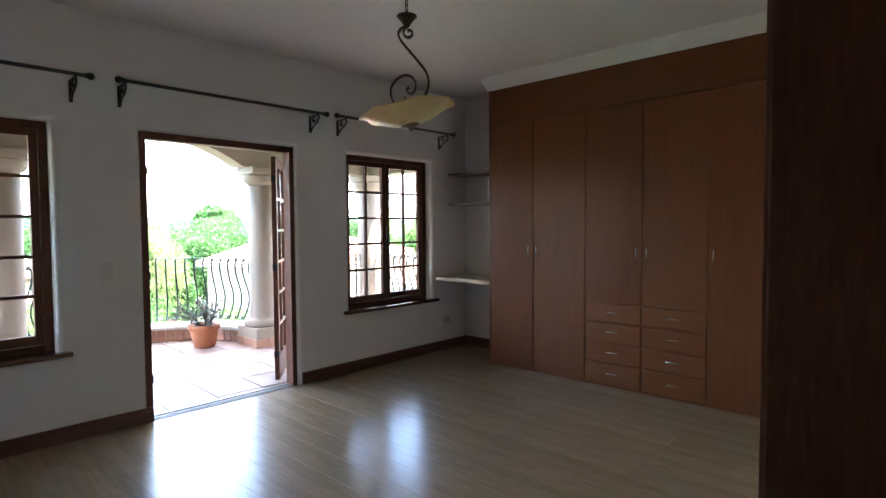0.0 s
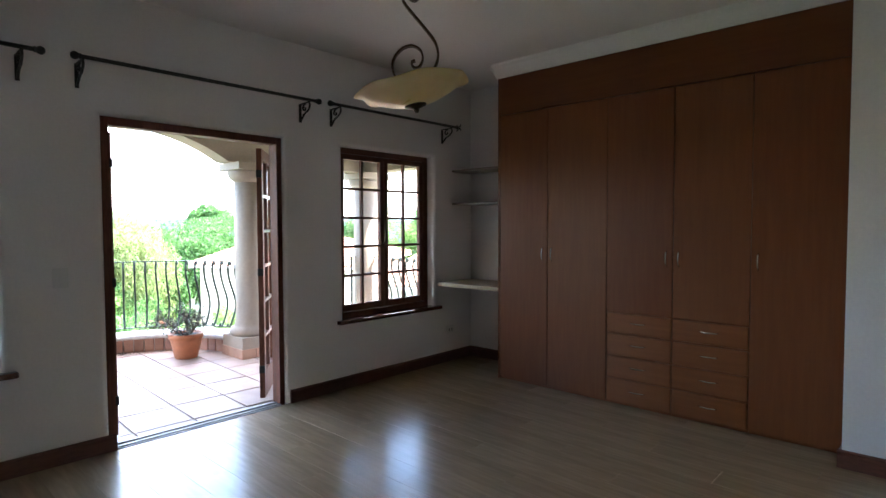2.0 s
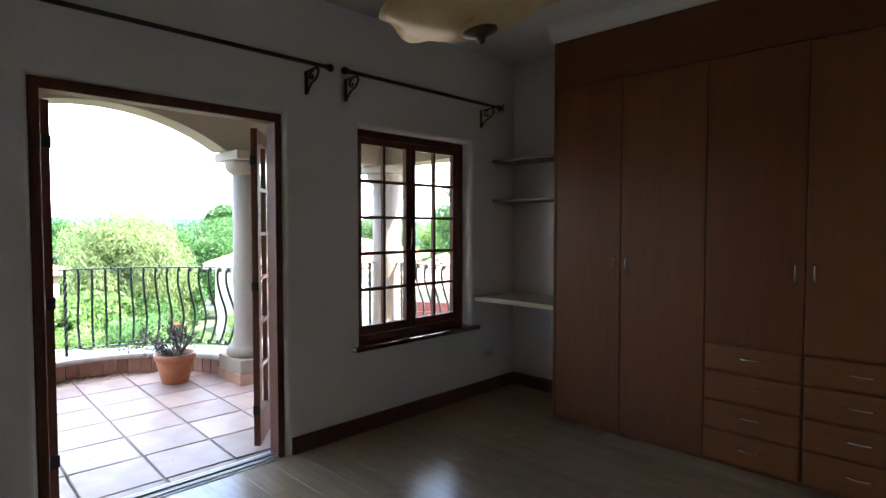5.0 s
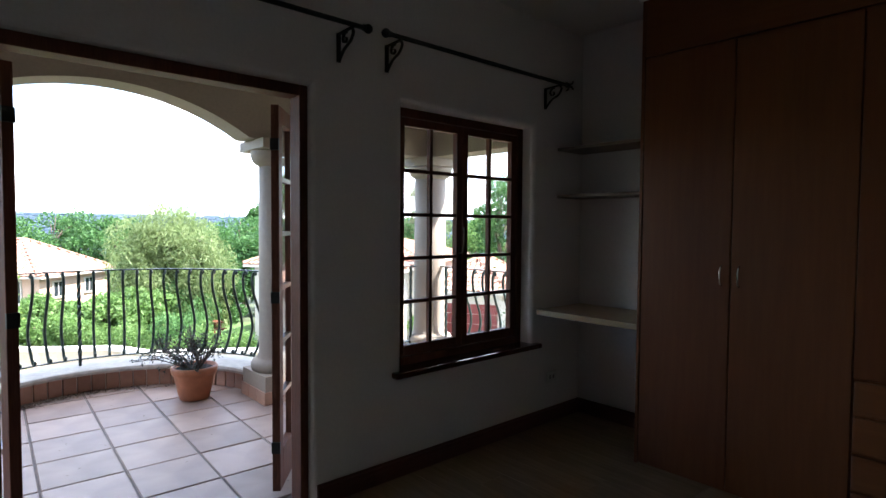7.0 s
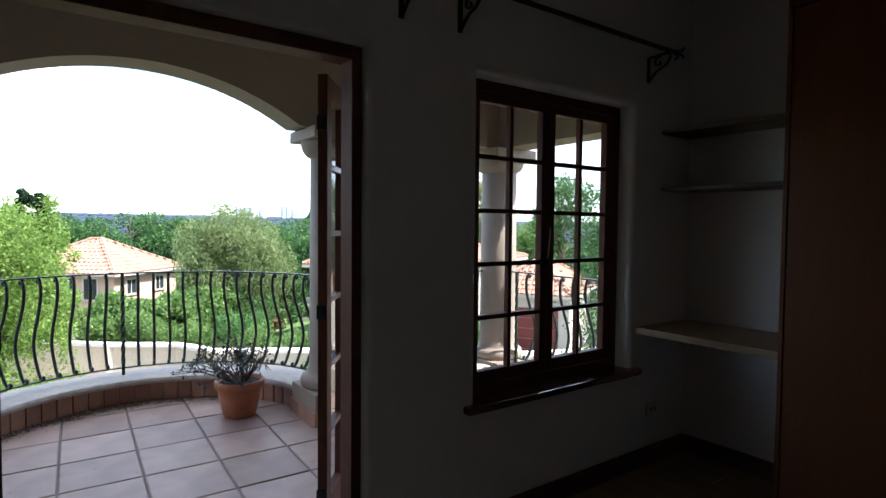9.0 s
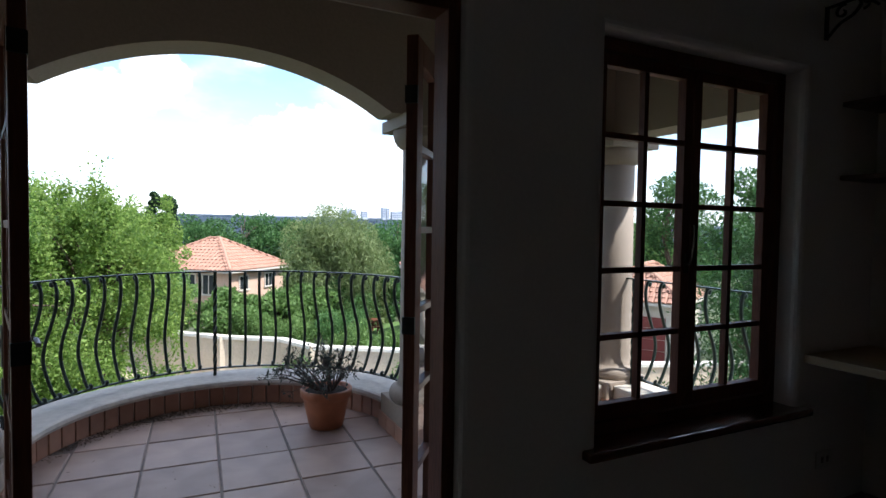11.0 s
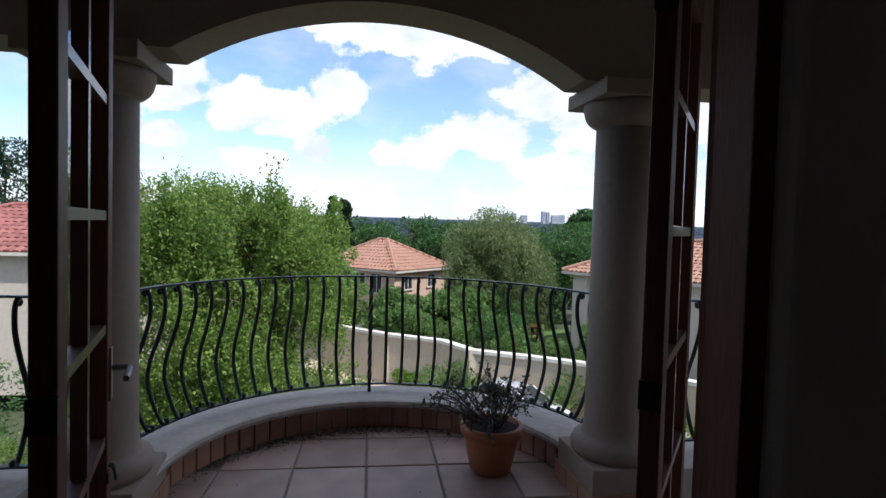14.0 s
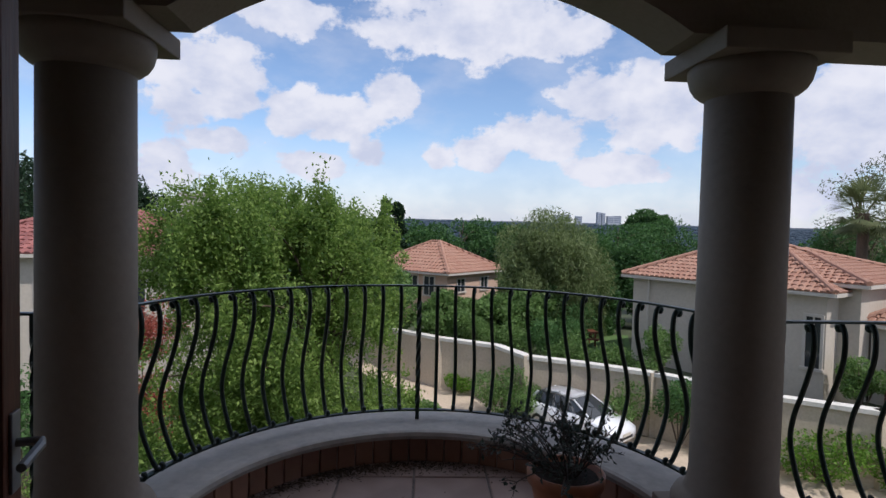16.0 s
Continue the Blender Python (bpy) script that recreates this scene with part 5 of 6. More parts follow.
# far woods and ridge, the ridge tinted blue for distance haze
g = np.random.default_rng(5)
ico = bmesh.new()
bmesh.ops.create_icosphere(ico, subdivisions=1, radius=1.0)
ico.verts.ensure_lookup_table()
iv = np.array([v.co[:] for v in ico.verts])
jf = np.array([[v.index for v in q.verts] for q in ico.faces])
ico.free()
for nm, count, f0, f1, mat, lab in (("mid_woods", 1100, 78, 240, G_FAR, "wooded suburb falling to the valley"), ("far_woods", 8000, 240, 1500, M_RIDGE, "wooded ridge on the horizon, distance haze put into its blue-green colour")):
    vs, fs = [], []
    for k in range(count):
        f = f0 * (f1 / f0) ** g.random()
        if nm == "far_woods":
            f = f0 + (f1 - f0) * g.random() ** 0.5
        l = g.uniform(-1.0, 1.25) * f * 0.95
        x, y = place(f, l)
        s = g.uniform(2.6, 5.0) if f < 240 else g.uniform(5.0, 11.0)
        vv = iv * (1 + g.normal(0, 0.14, (len(iv), 1))) * np.array([s * g.uniform(0.8, 1.3), s * g.uniform(0.8, 1.5), s * g.uniform(0.7, 1.1) * (1.0 if f < 240 else 0.5)])
        fs.append(jf + k * len(iv))
        vs.append(vv + np.array([x, y, land(x, y) + (s * 0.35 if f < 240 else s * 0.1)]))
    if nm == "far_woods":
        # closed canopy that carries the single crowns
        rows, cols, start = 46, 150, sum(len(v) for v in vs)
        sheet_v = []
        for i in range(rows):
            f = 190 + 1750 * (i / (rows - 1)) ** 1.4
            for k in range(cols):
                x, y = place(f, (-1.1 + 2.4 * k / (cols - 1)) * f)
                sheet_v.append((x, y, land(x, y) + g.uniform(0.5, 3.5)))
        idx = start + np.arange(rows * cols).reshape(rows, cols)
        quads = np.stack([idx[:-1, :-1], idx[:-1, 1:], idx[1:, 1:], idx[1:, :-1]], -1).reshape(-1, 4)
        vs.append(np.array(sheet_v))
        fs += [quads[:, [0, 1, 2]], quads[:, [0, 2, 3]]]
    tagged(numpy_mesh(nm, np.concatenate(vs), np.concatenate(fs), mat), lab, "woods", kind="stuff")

# towers on the skyline
M_TOWER = material("pale_concrete_towers", (0.42, 0.45, 0.50), 0.8, vary=0.1, grain=0.2, bump=0)
M_TGLASS = material("tower_window_bands", (0.16, 0.19, 0.24), 0.4, bump=0)
for px, wd, top, ft in ((0.200, 22, 45, 1500), (0.216, 20, 47, 1510), (0.2375, 16, 43, 1500), (0.2735, 9, 55, 1500), (0.2815, 8, 53, 1505), (0.294, 16, 45, 1500), (0.306, 20, 46, 1505)):
    x, y = place(ft, px * ft)
    t = empty("tower_block", (x, y, 20), label="pale tower block on the far skyline", category="tower", group="skyline towers")
    part("wall", boxes((x - 7, x + 7, y - wd / 2, y + wd / 2, 15, top)), M_TOWER, t)
    for z in range(28, int(top) - 2, 5):
        part("window_band", boxes((x + 6.9, x + 7.1, y - wd / 2 + 1, y + wd / 2 - 1, z, z + 2.2)), M_TGLASS, t)

# driveway
M_DRIVE = material("tan_paved_driveway", (0.54, 0.43, 0.31), 0.9, vary=0.12, grain=6, bump=0.2, stain=0.5)
M_LAWN = material("mown_lawn", (0.095, 0.17, 0.042), 0.95, vary=0.2, grain=8, bump=0.4, stain=0.6)
mid = smooth_path([Vector((*place(f, l), 0)) for f, l in ((42, -9), (33, -5.2), (26.6, -0.6), (22.6, 2.3), (20.0, 5.0), (17.6, 9.2), (15.8, 13), (13, 22))], 6)
v, fcs = [], []
for i, p in enumerate(mid):
    d = (mid[min(i + 1, len(mid) - 1)] - mid[max(i - 1, 0)]).normalized()
    n2 = Vector((-d.y, d.x, 0)) * 1.7
    for q in (p - n2, p + n2):
        v.append((q.x, q.y, land(q.x, q.y) + 0.03))
    if i:
        k = 2 * i
        fcs.append((k - 2, k - 1, k + 1, k))
tagged(raw("driveway", v, fcs, M_DRIVE), "tan paved driveway curving past the wall", "driveway", kind="structure")
v = [(*place(f, l), TERRACE) for f, l in WALL_RUN] + [(*place(34.0, l), TERRACE) for f, l in WALL_RUN]
nw = len(WALL_RUN)
tagged(raw("garden_terrace", v, [(i, i + 1, nw + i + 1, nw + i) for i in range(nw - 1)], M_GROUND), "raised garden ground behind the boundary wall", "ground", kind="structure")
v = [(*place(f, l), TERRACE + 0.02) for f, l in ((26.5, 6.4), (25.6, 8.9), (33, 11.0), (33.5, 6.4))]
tagged(raw("lawn", v, [(0, 1, 2, 3)], M_LAWN), "mown green lawn behind the boundary wall", "lawn", kind="structure")

# boundary wall with coping
M_BWALL = material("beige_boundary_wall", (0.52, 0.43, 0.32), 0.9, vary=0.1, grain=12, bump=0.25, stain=0.7)
M_COPE = material("pale_coping", (0.70, 0.66, 0.58), 0.8, vary=0.1, grain=12, bump=0.2)
bw = empty("boundary_wall", (*place(24.6, 2.4), -6.2), label="beige plastered boundary wall with a pale coping", category="wall")
pts = [place(f, l) for f, l in WALL_RUN]
tops = [-4.1, -3.98, -3.90, -3.86, -3.88, -3.90, -3.92, -3.92, -3.92, -3.92, -3.92]
for i in range(len(pts) - 1):
    (xa, ya), (xb, yb) = pts[i], pts[i + 1]
    d = Vector((xb - xa, yb - ya, 0)).normalized()
    n2 = Vector((-d.y, d.x, 0))
    for nm, hw, lo, hi, mat in (("wall_section", 0.13, -2.6, 0.0, M_BWALL), ("coping", 0.21, 0.0, 0.14, M_COPE)):
        vs = []
        for (x, y), tz in (((xa, ya), tops[i]), ((xb, yb), tops[i + 1])):
            for s, z in ((-1, lo), (1, lo), (1, hi), (-1, hi)):
                vs.append((x + n2.x * hw * s, y + n2.y * hw * s, tz + z))
        raw(nm, vs, [(0, 1, 5, 4), (1, 2, 6, 5), (2, 3, 7, 6), (3, 0, 4, 7), (3, 2, 1, 0), (4, 5, 6, 7)], mat, bw)
    if i % 2 == 0:
        part("pier", boxes((xa - 0.2, xa + 0.2, ya - 0.2, ya + 0.2, tops[i] - 2.6, tops[i] + 0.14), bevel=0.01), M_BWALL, bw)

# houses
M_ROOF = material("terracotta_roof_tiles", (0.385, 0.220, 0.15), 0.75, vary=0.15, grain=3, bump=0.1, stain=0.5, island=0.22, second=(0.32, 0.155, 0.10))
M_ROOFRED = material("dull_red_roof_tiles", (0.33, 0.125, 0.105), 0.75, vary=0.15, grain=3, bump=0.1, stain=0.5, island=0.4, second=(0.21, 0.075, 0.065))
M_HOUSE = material("beige_house_plaster", (0.50, 0.44, 0.36), 0.9, vary=0.06, grain=8, bump=0.2, stain=0.4)
M_PEACH = material("peach_house_plaster", (0.55, 0.38, 0.28), 0.9, vary=0.08, grain=8, bump=0.2, stain=0.4)
M_TRIM = material("white_house_trim", (0.52, 0.47, 0.40), 0.7, vary=0.05, bump=0.05)
M_DARKGLASS = material("dark_window_glass", (0.03, 0.035, 0.04), 0.08, vary=0.1, bump=0, spec=0.8)
M_GARAGE = material("dark_red_garage_door", (0.17, 0.03, 0.025), 0.5, vary=0.1, grain=6, bump=0.05)


def roof_face(a, b, c, d, tile, mat, root):
    """Barrel tiles over a sloping face: eave a to b, ridge d to c."""
    a, b, c, d = (Vector(q) for q in (a, b, c, d))
    nrm = (b - a).cross(d - a).normalized()
    if nrm.z < 0:
        nrm = -nrm
    rows = max(3, int(((d + c) / 2 - (a + b) / 2).length / (tile * 1.25)))
    v, f = [], []
    along = (b - a).normalized()
    for r in range(rows):
        t0, t1 = r / rows, (r + 1.12) / rows
        la, lb = a.lerp(d, t0), b.lerp(c, t0)
        ua, ub = a.lerp(d, min(1, t1)), b.lerp(c, min(1, t1))
        up = ((ua + ub) / 2 - (la + lb) / 2)
        n = max(1, int((lb - la).length / tile))
        s0 = (la - a).dot(along)
        for k in range(n):
            p = la + along * ((lb - la).length * (k + 0.5) / n)
            w = along * tile * 0.5
            i = len(v)
            for lift, q in ((0.04, p), (0.0, p + up)):
                v += [q - w + nrm * lift * 0.2, q - w * 0.55 + nrm * (lift + tile * 0.16), q + w * 0.55 + nrm * (lift + tile * 0.16), q + w + nrm * lift * 0.2]
            f += [(i, i + 1, i + 5, i + 4), (i + 1, i + 2, i + 6, i + 5), (i + 2, i + 3, i + 7, i + 6), (i, i + 3, i + 2, i + 1)]
    ob = raw("roof_tiles", v, f, mat, root)
    ob["kind"] = "stuff"
    raw("roof_deck", [a - nrm * 0.03, b - nrm * 0.03, c - nrm * 0.03, d - nrm * 0.03], [(0, 1, 2, 3)], mat, root)


def house(name, near, side, deep, w, dp, eave, rise, wall_h, mat_wall, mat_roof, label, tile=0.28, over=0.45, windows=(), side_windows=(), chimney=None, root=None):
    """A hipped house: near is a wall corner, side and deep the plan directions, w and dp their lengths."""
    o, s, q = Vector((*near, 0)), Vector((*side, 0)).normalized(), Vector((*deep, 0)).normalized()
    root = root or empty(name, (o.x, o.y, eave - wall_h), label=label, category="house", group="neighbouring houses")

    def P(u, v, z):
        p = o + s * u + q * v
        return Vector((p.x, p.y, z))

    vs = [P(u, v, z) for z in (eave - wall_h, eave) for u, v in ((0, 0), (w, 0), (w, dp), (0, dp))]
    raw("wall", vs, [(0, 1, 5, 4), (1, 2, 6, 5), (2, 3, 7, 6), (3, 0, 4, 7)], mat_wall, root)
    e = over
    A, B, C, D = P(-e, -e, eave), P(w + e, -e, eave), P(w + e, dp + e, eave), P(-e, dp + e, eave)
    m = min(w, dp) / 2 + e
    if w >= dp:
        R0, R1 = P(-e + m, dp / 2, eave + rise), P(w + e - m, dp / 2, eave + rise)
        faces4 = ((A, B, R1, R0), (B, C, R1, R1), (C, D, R0, R1), (D, A, R0, R0))
    else:
        R0, R1 = P(w / 2, -e + m, eave + rise), P(w / 2, dp + e - m, eave + rise)
        faces4 = ((A, B, R0, R0), (B, C, R1, R0), (C, D, R1, R1), (D, A, R0, R1))
    for fc in faces4:
        roof_face(*fc, tile, mat_roof, root)
    # hips, ridge, eave band
    for p0, p1 in ((A, faces4[0][3]), (B, faces4[0][2]), (C, faces4[2][3]), (D, faces4[2][2]), (R0, R1)):
        if (p1 - p0).length > 0.2:
            part("ridge_tiles", tube(bmesh.new(), [p0 + Vector((0, 0, 0.05)), p1 + Vector((0, 0, 0.06))], 0.11, 8), mat_roof, root)
    band = bmesh.new()
    for p0, p1 in ((A, B), (B, C), (C, D), (D, A)):
        ribbon(band, [p0 + Vector((0, 0, -0.08)), p1 + Vector((0, 0, -0.08))], 0.13, 0.08, (0, 0, 1))
    part("eaves_board", band, M_TRIM, root)
    raw("soffit", [A - Vector((0, 0, 0.15)), B - Vector((0, 0, 0.15)), C - Vector((0, 0, 0.15)), D - Vector((0, 0, 0.15))], [(0, 1, 2, 3)], M_TRIM, root)
    for face, wins in ((0, windows), (1, side_windows)):
        for u, zc, ww, hh in wins:
            ax, oth = (s, q) if face == 0 else (q, s)
            c = (P(u, 0, eave + zc) if face == 0 else P(0, u, eave + zc))
            out = -oth
            win = empty("window", c)
            win.parent = root
            win.matrix_parent_inverse = root.matrix_basis.inverted()
            mm = Matrix.Translation(c) @ Matrix(((ax.x, out.x, 0, 0), (ax.y, out.y, 0, 0), (0, 0, 1, 0), (0, 0, 0, 1)))
            bmf = bmesh.new()
            t = 0.1
            for dims in ((-ww / 2 - t, -ww / 2, 0, 0.06, -hh / 2, hh / 2), (ww / 2, ww / 2 + t, 0, 0.06, -hh / 2, hh / 2), (-ww / 2 - t, ww / 2 + t, 0, 0.07, hh / 2, hh / 2 + t), (-ww / 2 - t - 0.05, ww / 2 + t + 0.05, 0, 0.12, -hh / 2 - t, -hh / 2), (-0.025, 0.025, 0.01, 0.035, -hh / 2, hh / 2)):
                box(bmf, *dims, m=mm)
            fr = part("window_frame", bmf, M_TRIM, win)
            fr.matrix_parent_inverse = Matrix.Translation(c).inverted()
            pn = part("window_pane", box(bmesh.new(), -ww / 2, ww / 2, -0.01, 0.012, -hh / 2, hh / 2, m=mm), M_DARKGLASS, win)
            pn.matrix_parent_inverse = Matrix.Translation(c).inverted()
    if chimney:
        u, v, h = chimney
        p = P(u, v, eave + rise)
        part("chimney", boxes((p.x - 0.35, p.x + 0.35, p.y - 0.45, p.y + 0.45, p.z - 0.8, p.z + h), (p.x - 0.45, p.x + 0.45, p.y - 0.55, p.y + 0.55, p.z + h, p.z + h + 0.12)), M_TRIM, root)
        part("aerial", tube(tube(bmesh.new(), [(p.x, p.y + 0.2, p.z + h), (p.x, p.y + 0.2, p.z + h + 1.0)], 0.02, 5), [(p.x, p.y + 0.2, p.z + h + 0.95), (p.x, p.y + 1.2, p.z + h + 0.9)], 0.015, 5), M_TRIM, root, "thin metal television aerial")
    return root


def rel(df, dl):
    p = HX * df + HY * dl
    return p.x, p.y


# the pavilion across the gardens
n0 = place(38.6, 0.2)
house("house", n0, rel(6.0, 4.6), rel(4.8, -6.2), 6.6, 7.4, -1.72, 2.05, 5.0, M_PEACH, M_ROOF, "peach house with a hipped terracotta roof across the gardens", tile=0.32,
      windows=((1.6, -0.95, 0.9, 0.9), (4.6, -0.95, 0.9, 0.9)), side_windows=((1.6, -1.0, 0.9, 1.3), (3.2, -1.0, 1.0, 1.3), (5.0, -1.0, 0.9, 1.3)))
# the nearer house on the driveway
n1 = place(27.0, 9.2)
right_house = house("house", n1, rel(-7.1, 4.9), rel(4.9, 7.1), 8.3, 6.5, -0.62, 1.65, 5.0, M_HOUSE, M_ROOF, "beige house with a terracotta barrel tile roof beside the driveway", tile=0.26, over=0.4,
                    windows=((7.9, -1.9, 0.5, 1.9),))
house("house", place(25.757, 11.273), rel(-7.1, 4.9), rel(4.9, 7.1), 6.8, 7.0, -0.3, 1.05, 5.0, M_HOUSE, M_ROOF, "beige wing with a terracotta barrel tile roof", tile=0.26, over=0.35)
garage = house("house", place(20.6, 15.9), rel(-7.1, 4.9), rel(4.9, 7.1), 4.1, 6.0, -1.75, 1.5, 3.4, M_HOUSE, M_ROOF, "low beige garage with a tiled roof and dark red door", tile=0.26, over=0.35)
gs, gq, go = Vector((*rel(-7.1, 4.9), 0)).normalized(), Vector((*rel(4.9, 7.1), 0)).normalized(), Vector((*place(20.6, 15.9), 0))
for k in range(5):
    p0, p1 = go + gs * 0.5 - gq * 0.04, go + gs * 3.6 - gq * 0.04
    z = -4.9 + 0.5 * k
    raw("garage_door_panel", [(p0.x, p0.y, z), (p1.x, p1.y, z), (p1.x, p1.y, z + 0.48), (p0.x, p0.y, z + 0.48)], [(0, 1, 2, 3)], M_GARAGE, garage)
dp0 = Vector((*place(26.2, 9.7), 0)) - gq * 0.12
part("downpipe", tube(bmesh.new(), [(dp0.x, dp0.y, -0.75), (dp0.x, dp0.y, -4.7)], 0.05, 8), M_TRIM, right_house, "pale rainwater downpipe")
# the red-roofed house behind the near tree
house("house", place(21.5, -20.5), rel(0.4, 9.0), rel(9.0, -0.4), 10.2, 8.0, 0.05, 1.8, 5.5, M_HOUSE, M_ROOFRED, "beige house with a dull red tiled roof behind the tree", tile=0.3, over=0.5,
      windows=((2.0, -1.6, 1.0, 1.2), (5.0, -1.6, 1.0, 1.2), (8.2, -1.6, 1.0, 1.2)), chimney=(9.3, 3.2, 0.75))
# garden wall and bench on the lawn
tagged(raw("garden_wall", [Vector((*place(f, l), z)) for z in (-5.2, -3.4) for f, l in ((34.5, 5.6), (33.0, 9.6), (33.2, 9.7), (34.7, 5.7))], [(0, 1, 5, 4), (1, 2, 6, 5), (2, 3, 7, 6), (3, 0, 4, 7), (4, 5, 6, 7)], M_COPE), "pale garden wall at the end of the lawn", "wall")
bp = spot(30.0, 7.4)
bp.z = TERRACE + 0.02
bench = empty("garden_bench", bp, label="dark wooden picnic bench on the lawn", category="bench")
part("tabletop", boxes((bp.x - 0.45, bp.x + 0.45, bp.y - 0.9, bp.y + 0.9, bp.z + 0.68, bp.z + 0.75)), M_WOOD, bench)
for sx in (-0.75, 0.75):
    part("seat", boxes((bp.x + sx - 0.14, bp.x + sx + 0.14, bp.y - 0.9, bp.y + 0.9, bp.z + 0.4, bp.z + 0.45)), M_WOOD, bench)
for sy in (-0.7, 0.7):
    part("trestle", boxes((bp.x - 0.85, bp.x + 0.85, bp.y + sy - 0.04, bp.y + sy + 0.04, bp.z + 0.33, bp.z + 0.4), (bp.x - 0.5, bp.x - 0.4, bp.y + sy - 0.04, bp.y + sy + 0.04, bp.z, bp.z + 0.68), (bp.x + 0.4, bp.x + 0.5, bp.y + sy - 0.04, bp.y + sy + 0.04, bp.z, bp.z + 0.68)), M_WOOD, bench)
# stone planter by the driveway
sp = spot(17.6, 10.6)
pl = empty("stone_planter", sp, label="pale round stone planter beside the driveway", category="planter")
part("bowl", lathe(bmesh.new(), [(0.2, 0), (0.24, 0.06), (0.16, 0.16), (0.3, 0.34), (0.42, 0.5), (0.46, 0.55), (0.42, 0.58), (0.36, 0.5), (0.05, 0.45)], sp, 24), M_KERB, pl, smooth=True)


# ---- white hatchback ----
def car(at, heading):
    M_BODY = material("white_car_paint", (0.80, 0.80, 0.80), 0.25, vary=0.02, grain=4, bump=0, coat=0.6)
    M_TYRE = material("tyre_rubber", (0.02, 0.02, 0.02), 0.8, bump=0.1)
    M_RIM = material("alloy_rim", (0.45, 0.45, 0.46), 0.35, 0.9, bump=0)
    M_LAMPG = material("headlamp_glass", (0.55, 0.57, 0.60), 0.1, vary=0.1, bump=0, spec=0.8)
    M_BLACK = material("black_car_plastic", (0.025, 0.025, 0.027), 0.5, bump=0)
    root = empty("car", at, label="white five-door hatchback parked on the driveway", category="car")
    m = Matrix.Translation(at) @ Matrix.Rotation(heading, 4, "Z")
    # sections along the length: x, half width low, half width sill, height of beltline, bottom
    secs = [(1.95, 0.55, 0.62, 0.60, 0.30), (1.88, 0.72, 0.78, 0.70, 0.22), (1.6, 0.80, 0.84, 0.80, 0.20), (1.1, 0.82, 0.86, 0.90, 0.20), (0.75, 0.82, 0.86, 0.95, 0.20), (0.0, 0.83, 0.87, 0.97, 0.20), (-0.9, 0.83, 0.87, 0.99, 0.20), (-1.5, 0.80, 0.85, 1.0, 0.22), (-1.85, 0.74, 0.80, 0.98, 0.26), (-1.95, 0.62, 0.70, 0.90, 0.34)]
    bm = bmesh.new()
    rings = []
    for x, wl, ws, hb, zb in secs:
        r = [(wl * 0.9, zb), (ws, zb + 0.12), (ws + 0.01, (zb + hb) / 2), (ws - 0.03, hb - 0.06), (ws - 0.12, hb), (0, hb + 0.03)]
        ring = [bm.verts.new(m @ Vector((x, w, z))) for w, z in r] + [bm.verts.new(m @ Vector((x, -w, z))) for w, z in r[-2::-1]]
        rings.append(ring)
    for a, b in zip(rings, rings[1:]):
        for k in range(len(a) - 1):
            bm.faces.new((a[k], a[k + 1], b[k + 1], b[k]))
        bm.faces.new((a[-1], a[0], b[0], b[-1]))
    bm.faces.new(rings[0][::-1])
    bm.faces.new(rings[-1])
    bmesh.ops.recalc_face_normals(bm, faces=bm.faces)
    part("body", bm, M_BODY, root, smooth=True)
    # cabin: roof, pillars and glass
    belt = [(0.95, 0.72, 0.95), (0.35, 0.76, 0.98), (-0.6, 0.77, 1.0), (-1.35, 0.74, 1.0), (-1.82, 0.66, 0.98)]
    rf = [(0.15, 0.56, 1.40), (-0.1, 0.58, 1.45), (-0.7, 0.59, 1.47), (-1.25, 0.57, 1.43), (-1.5, 0.54, 1.36)]
    bm = bmesh.new()
    top = [[bm.verts.new(m @ Vector((x, s * w, z))) for s in (-1, -0.5, 0.5, 1)] for x, w, z in rf]
    mids = [[bm.verts.new(m @ Vector((x, s * w * 0.5, z + 0.035))) for s in (-1, 1)] for x, w, z in rf]
    for i in range(len(rf)):
        for j, q in enumerate((1, 2)):
            top[i][q].co = mids[i][j].co
    for a in mids:
        for q in a:
            bm.verts.remove(q)
    for a, b in zip(top, top[1:]):
        for k in range(3):
            bm.faces.new((a[k], a[k + 1], b[k + 1], b[k]))
    bmesh.ops.solidify(bm, geom=bm.faces[:], thickness=0.03)
    part("roof", bm, M_BODY, root, smooth=True)
    for i0 in (0, 1, 2, 3):
        for s in (-1, 1):
            b0, b1, t0, t1 = (Vector((q[0], s * q[1], q[2])) for q in (belt[i0], belt[i0 + 1], rf[i0], rf[i0 + 1]))
            raw("side_window", [m @ (b0 + Vector((-0.05, 0, 0))), m @ (b1 + Vector((0.04, 0, 0))), m @ (t1 + Vector((0.03, 0, -0.03))), m @ (t0 + Vector((-0.04, 0, -0.03)))], [(0, 1, 2, 3)], M_DARKGLASS, root)
            bmp = tube(bmesh.new(), [m @ b0, m @ t0], 0.03 if i0 == 0 else 0.012, 6)
            part("pillar", bmp, M_BODY if i0 == 0 else M_BLACK, root)
    for s in (-1, 1):
        part("pillar", tube(bmesh.new(), [m @ Vector((belt[4][0], s * belt[4][1], belt[4][2])), m @ Vector((rf[4][0], s * rf[4][1], rf[4][2]))], 0.05, 6), M_BODY, root)
    raw("windscreen", [m @ Vector(q) for q in ((0.96, -0.70, 0.96), (1.02, 0, 0.975), (0.96, 0.70, 0.96), (0.15, 0.54, 1.41), (0.17, 0, 1.44), (0.15, -0.54, 1.41))], [(0, 1, 4, 5), (1, 2, 3, 4)], M_DARKGLASS, root)
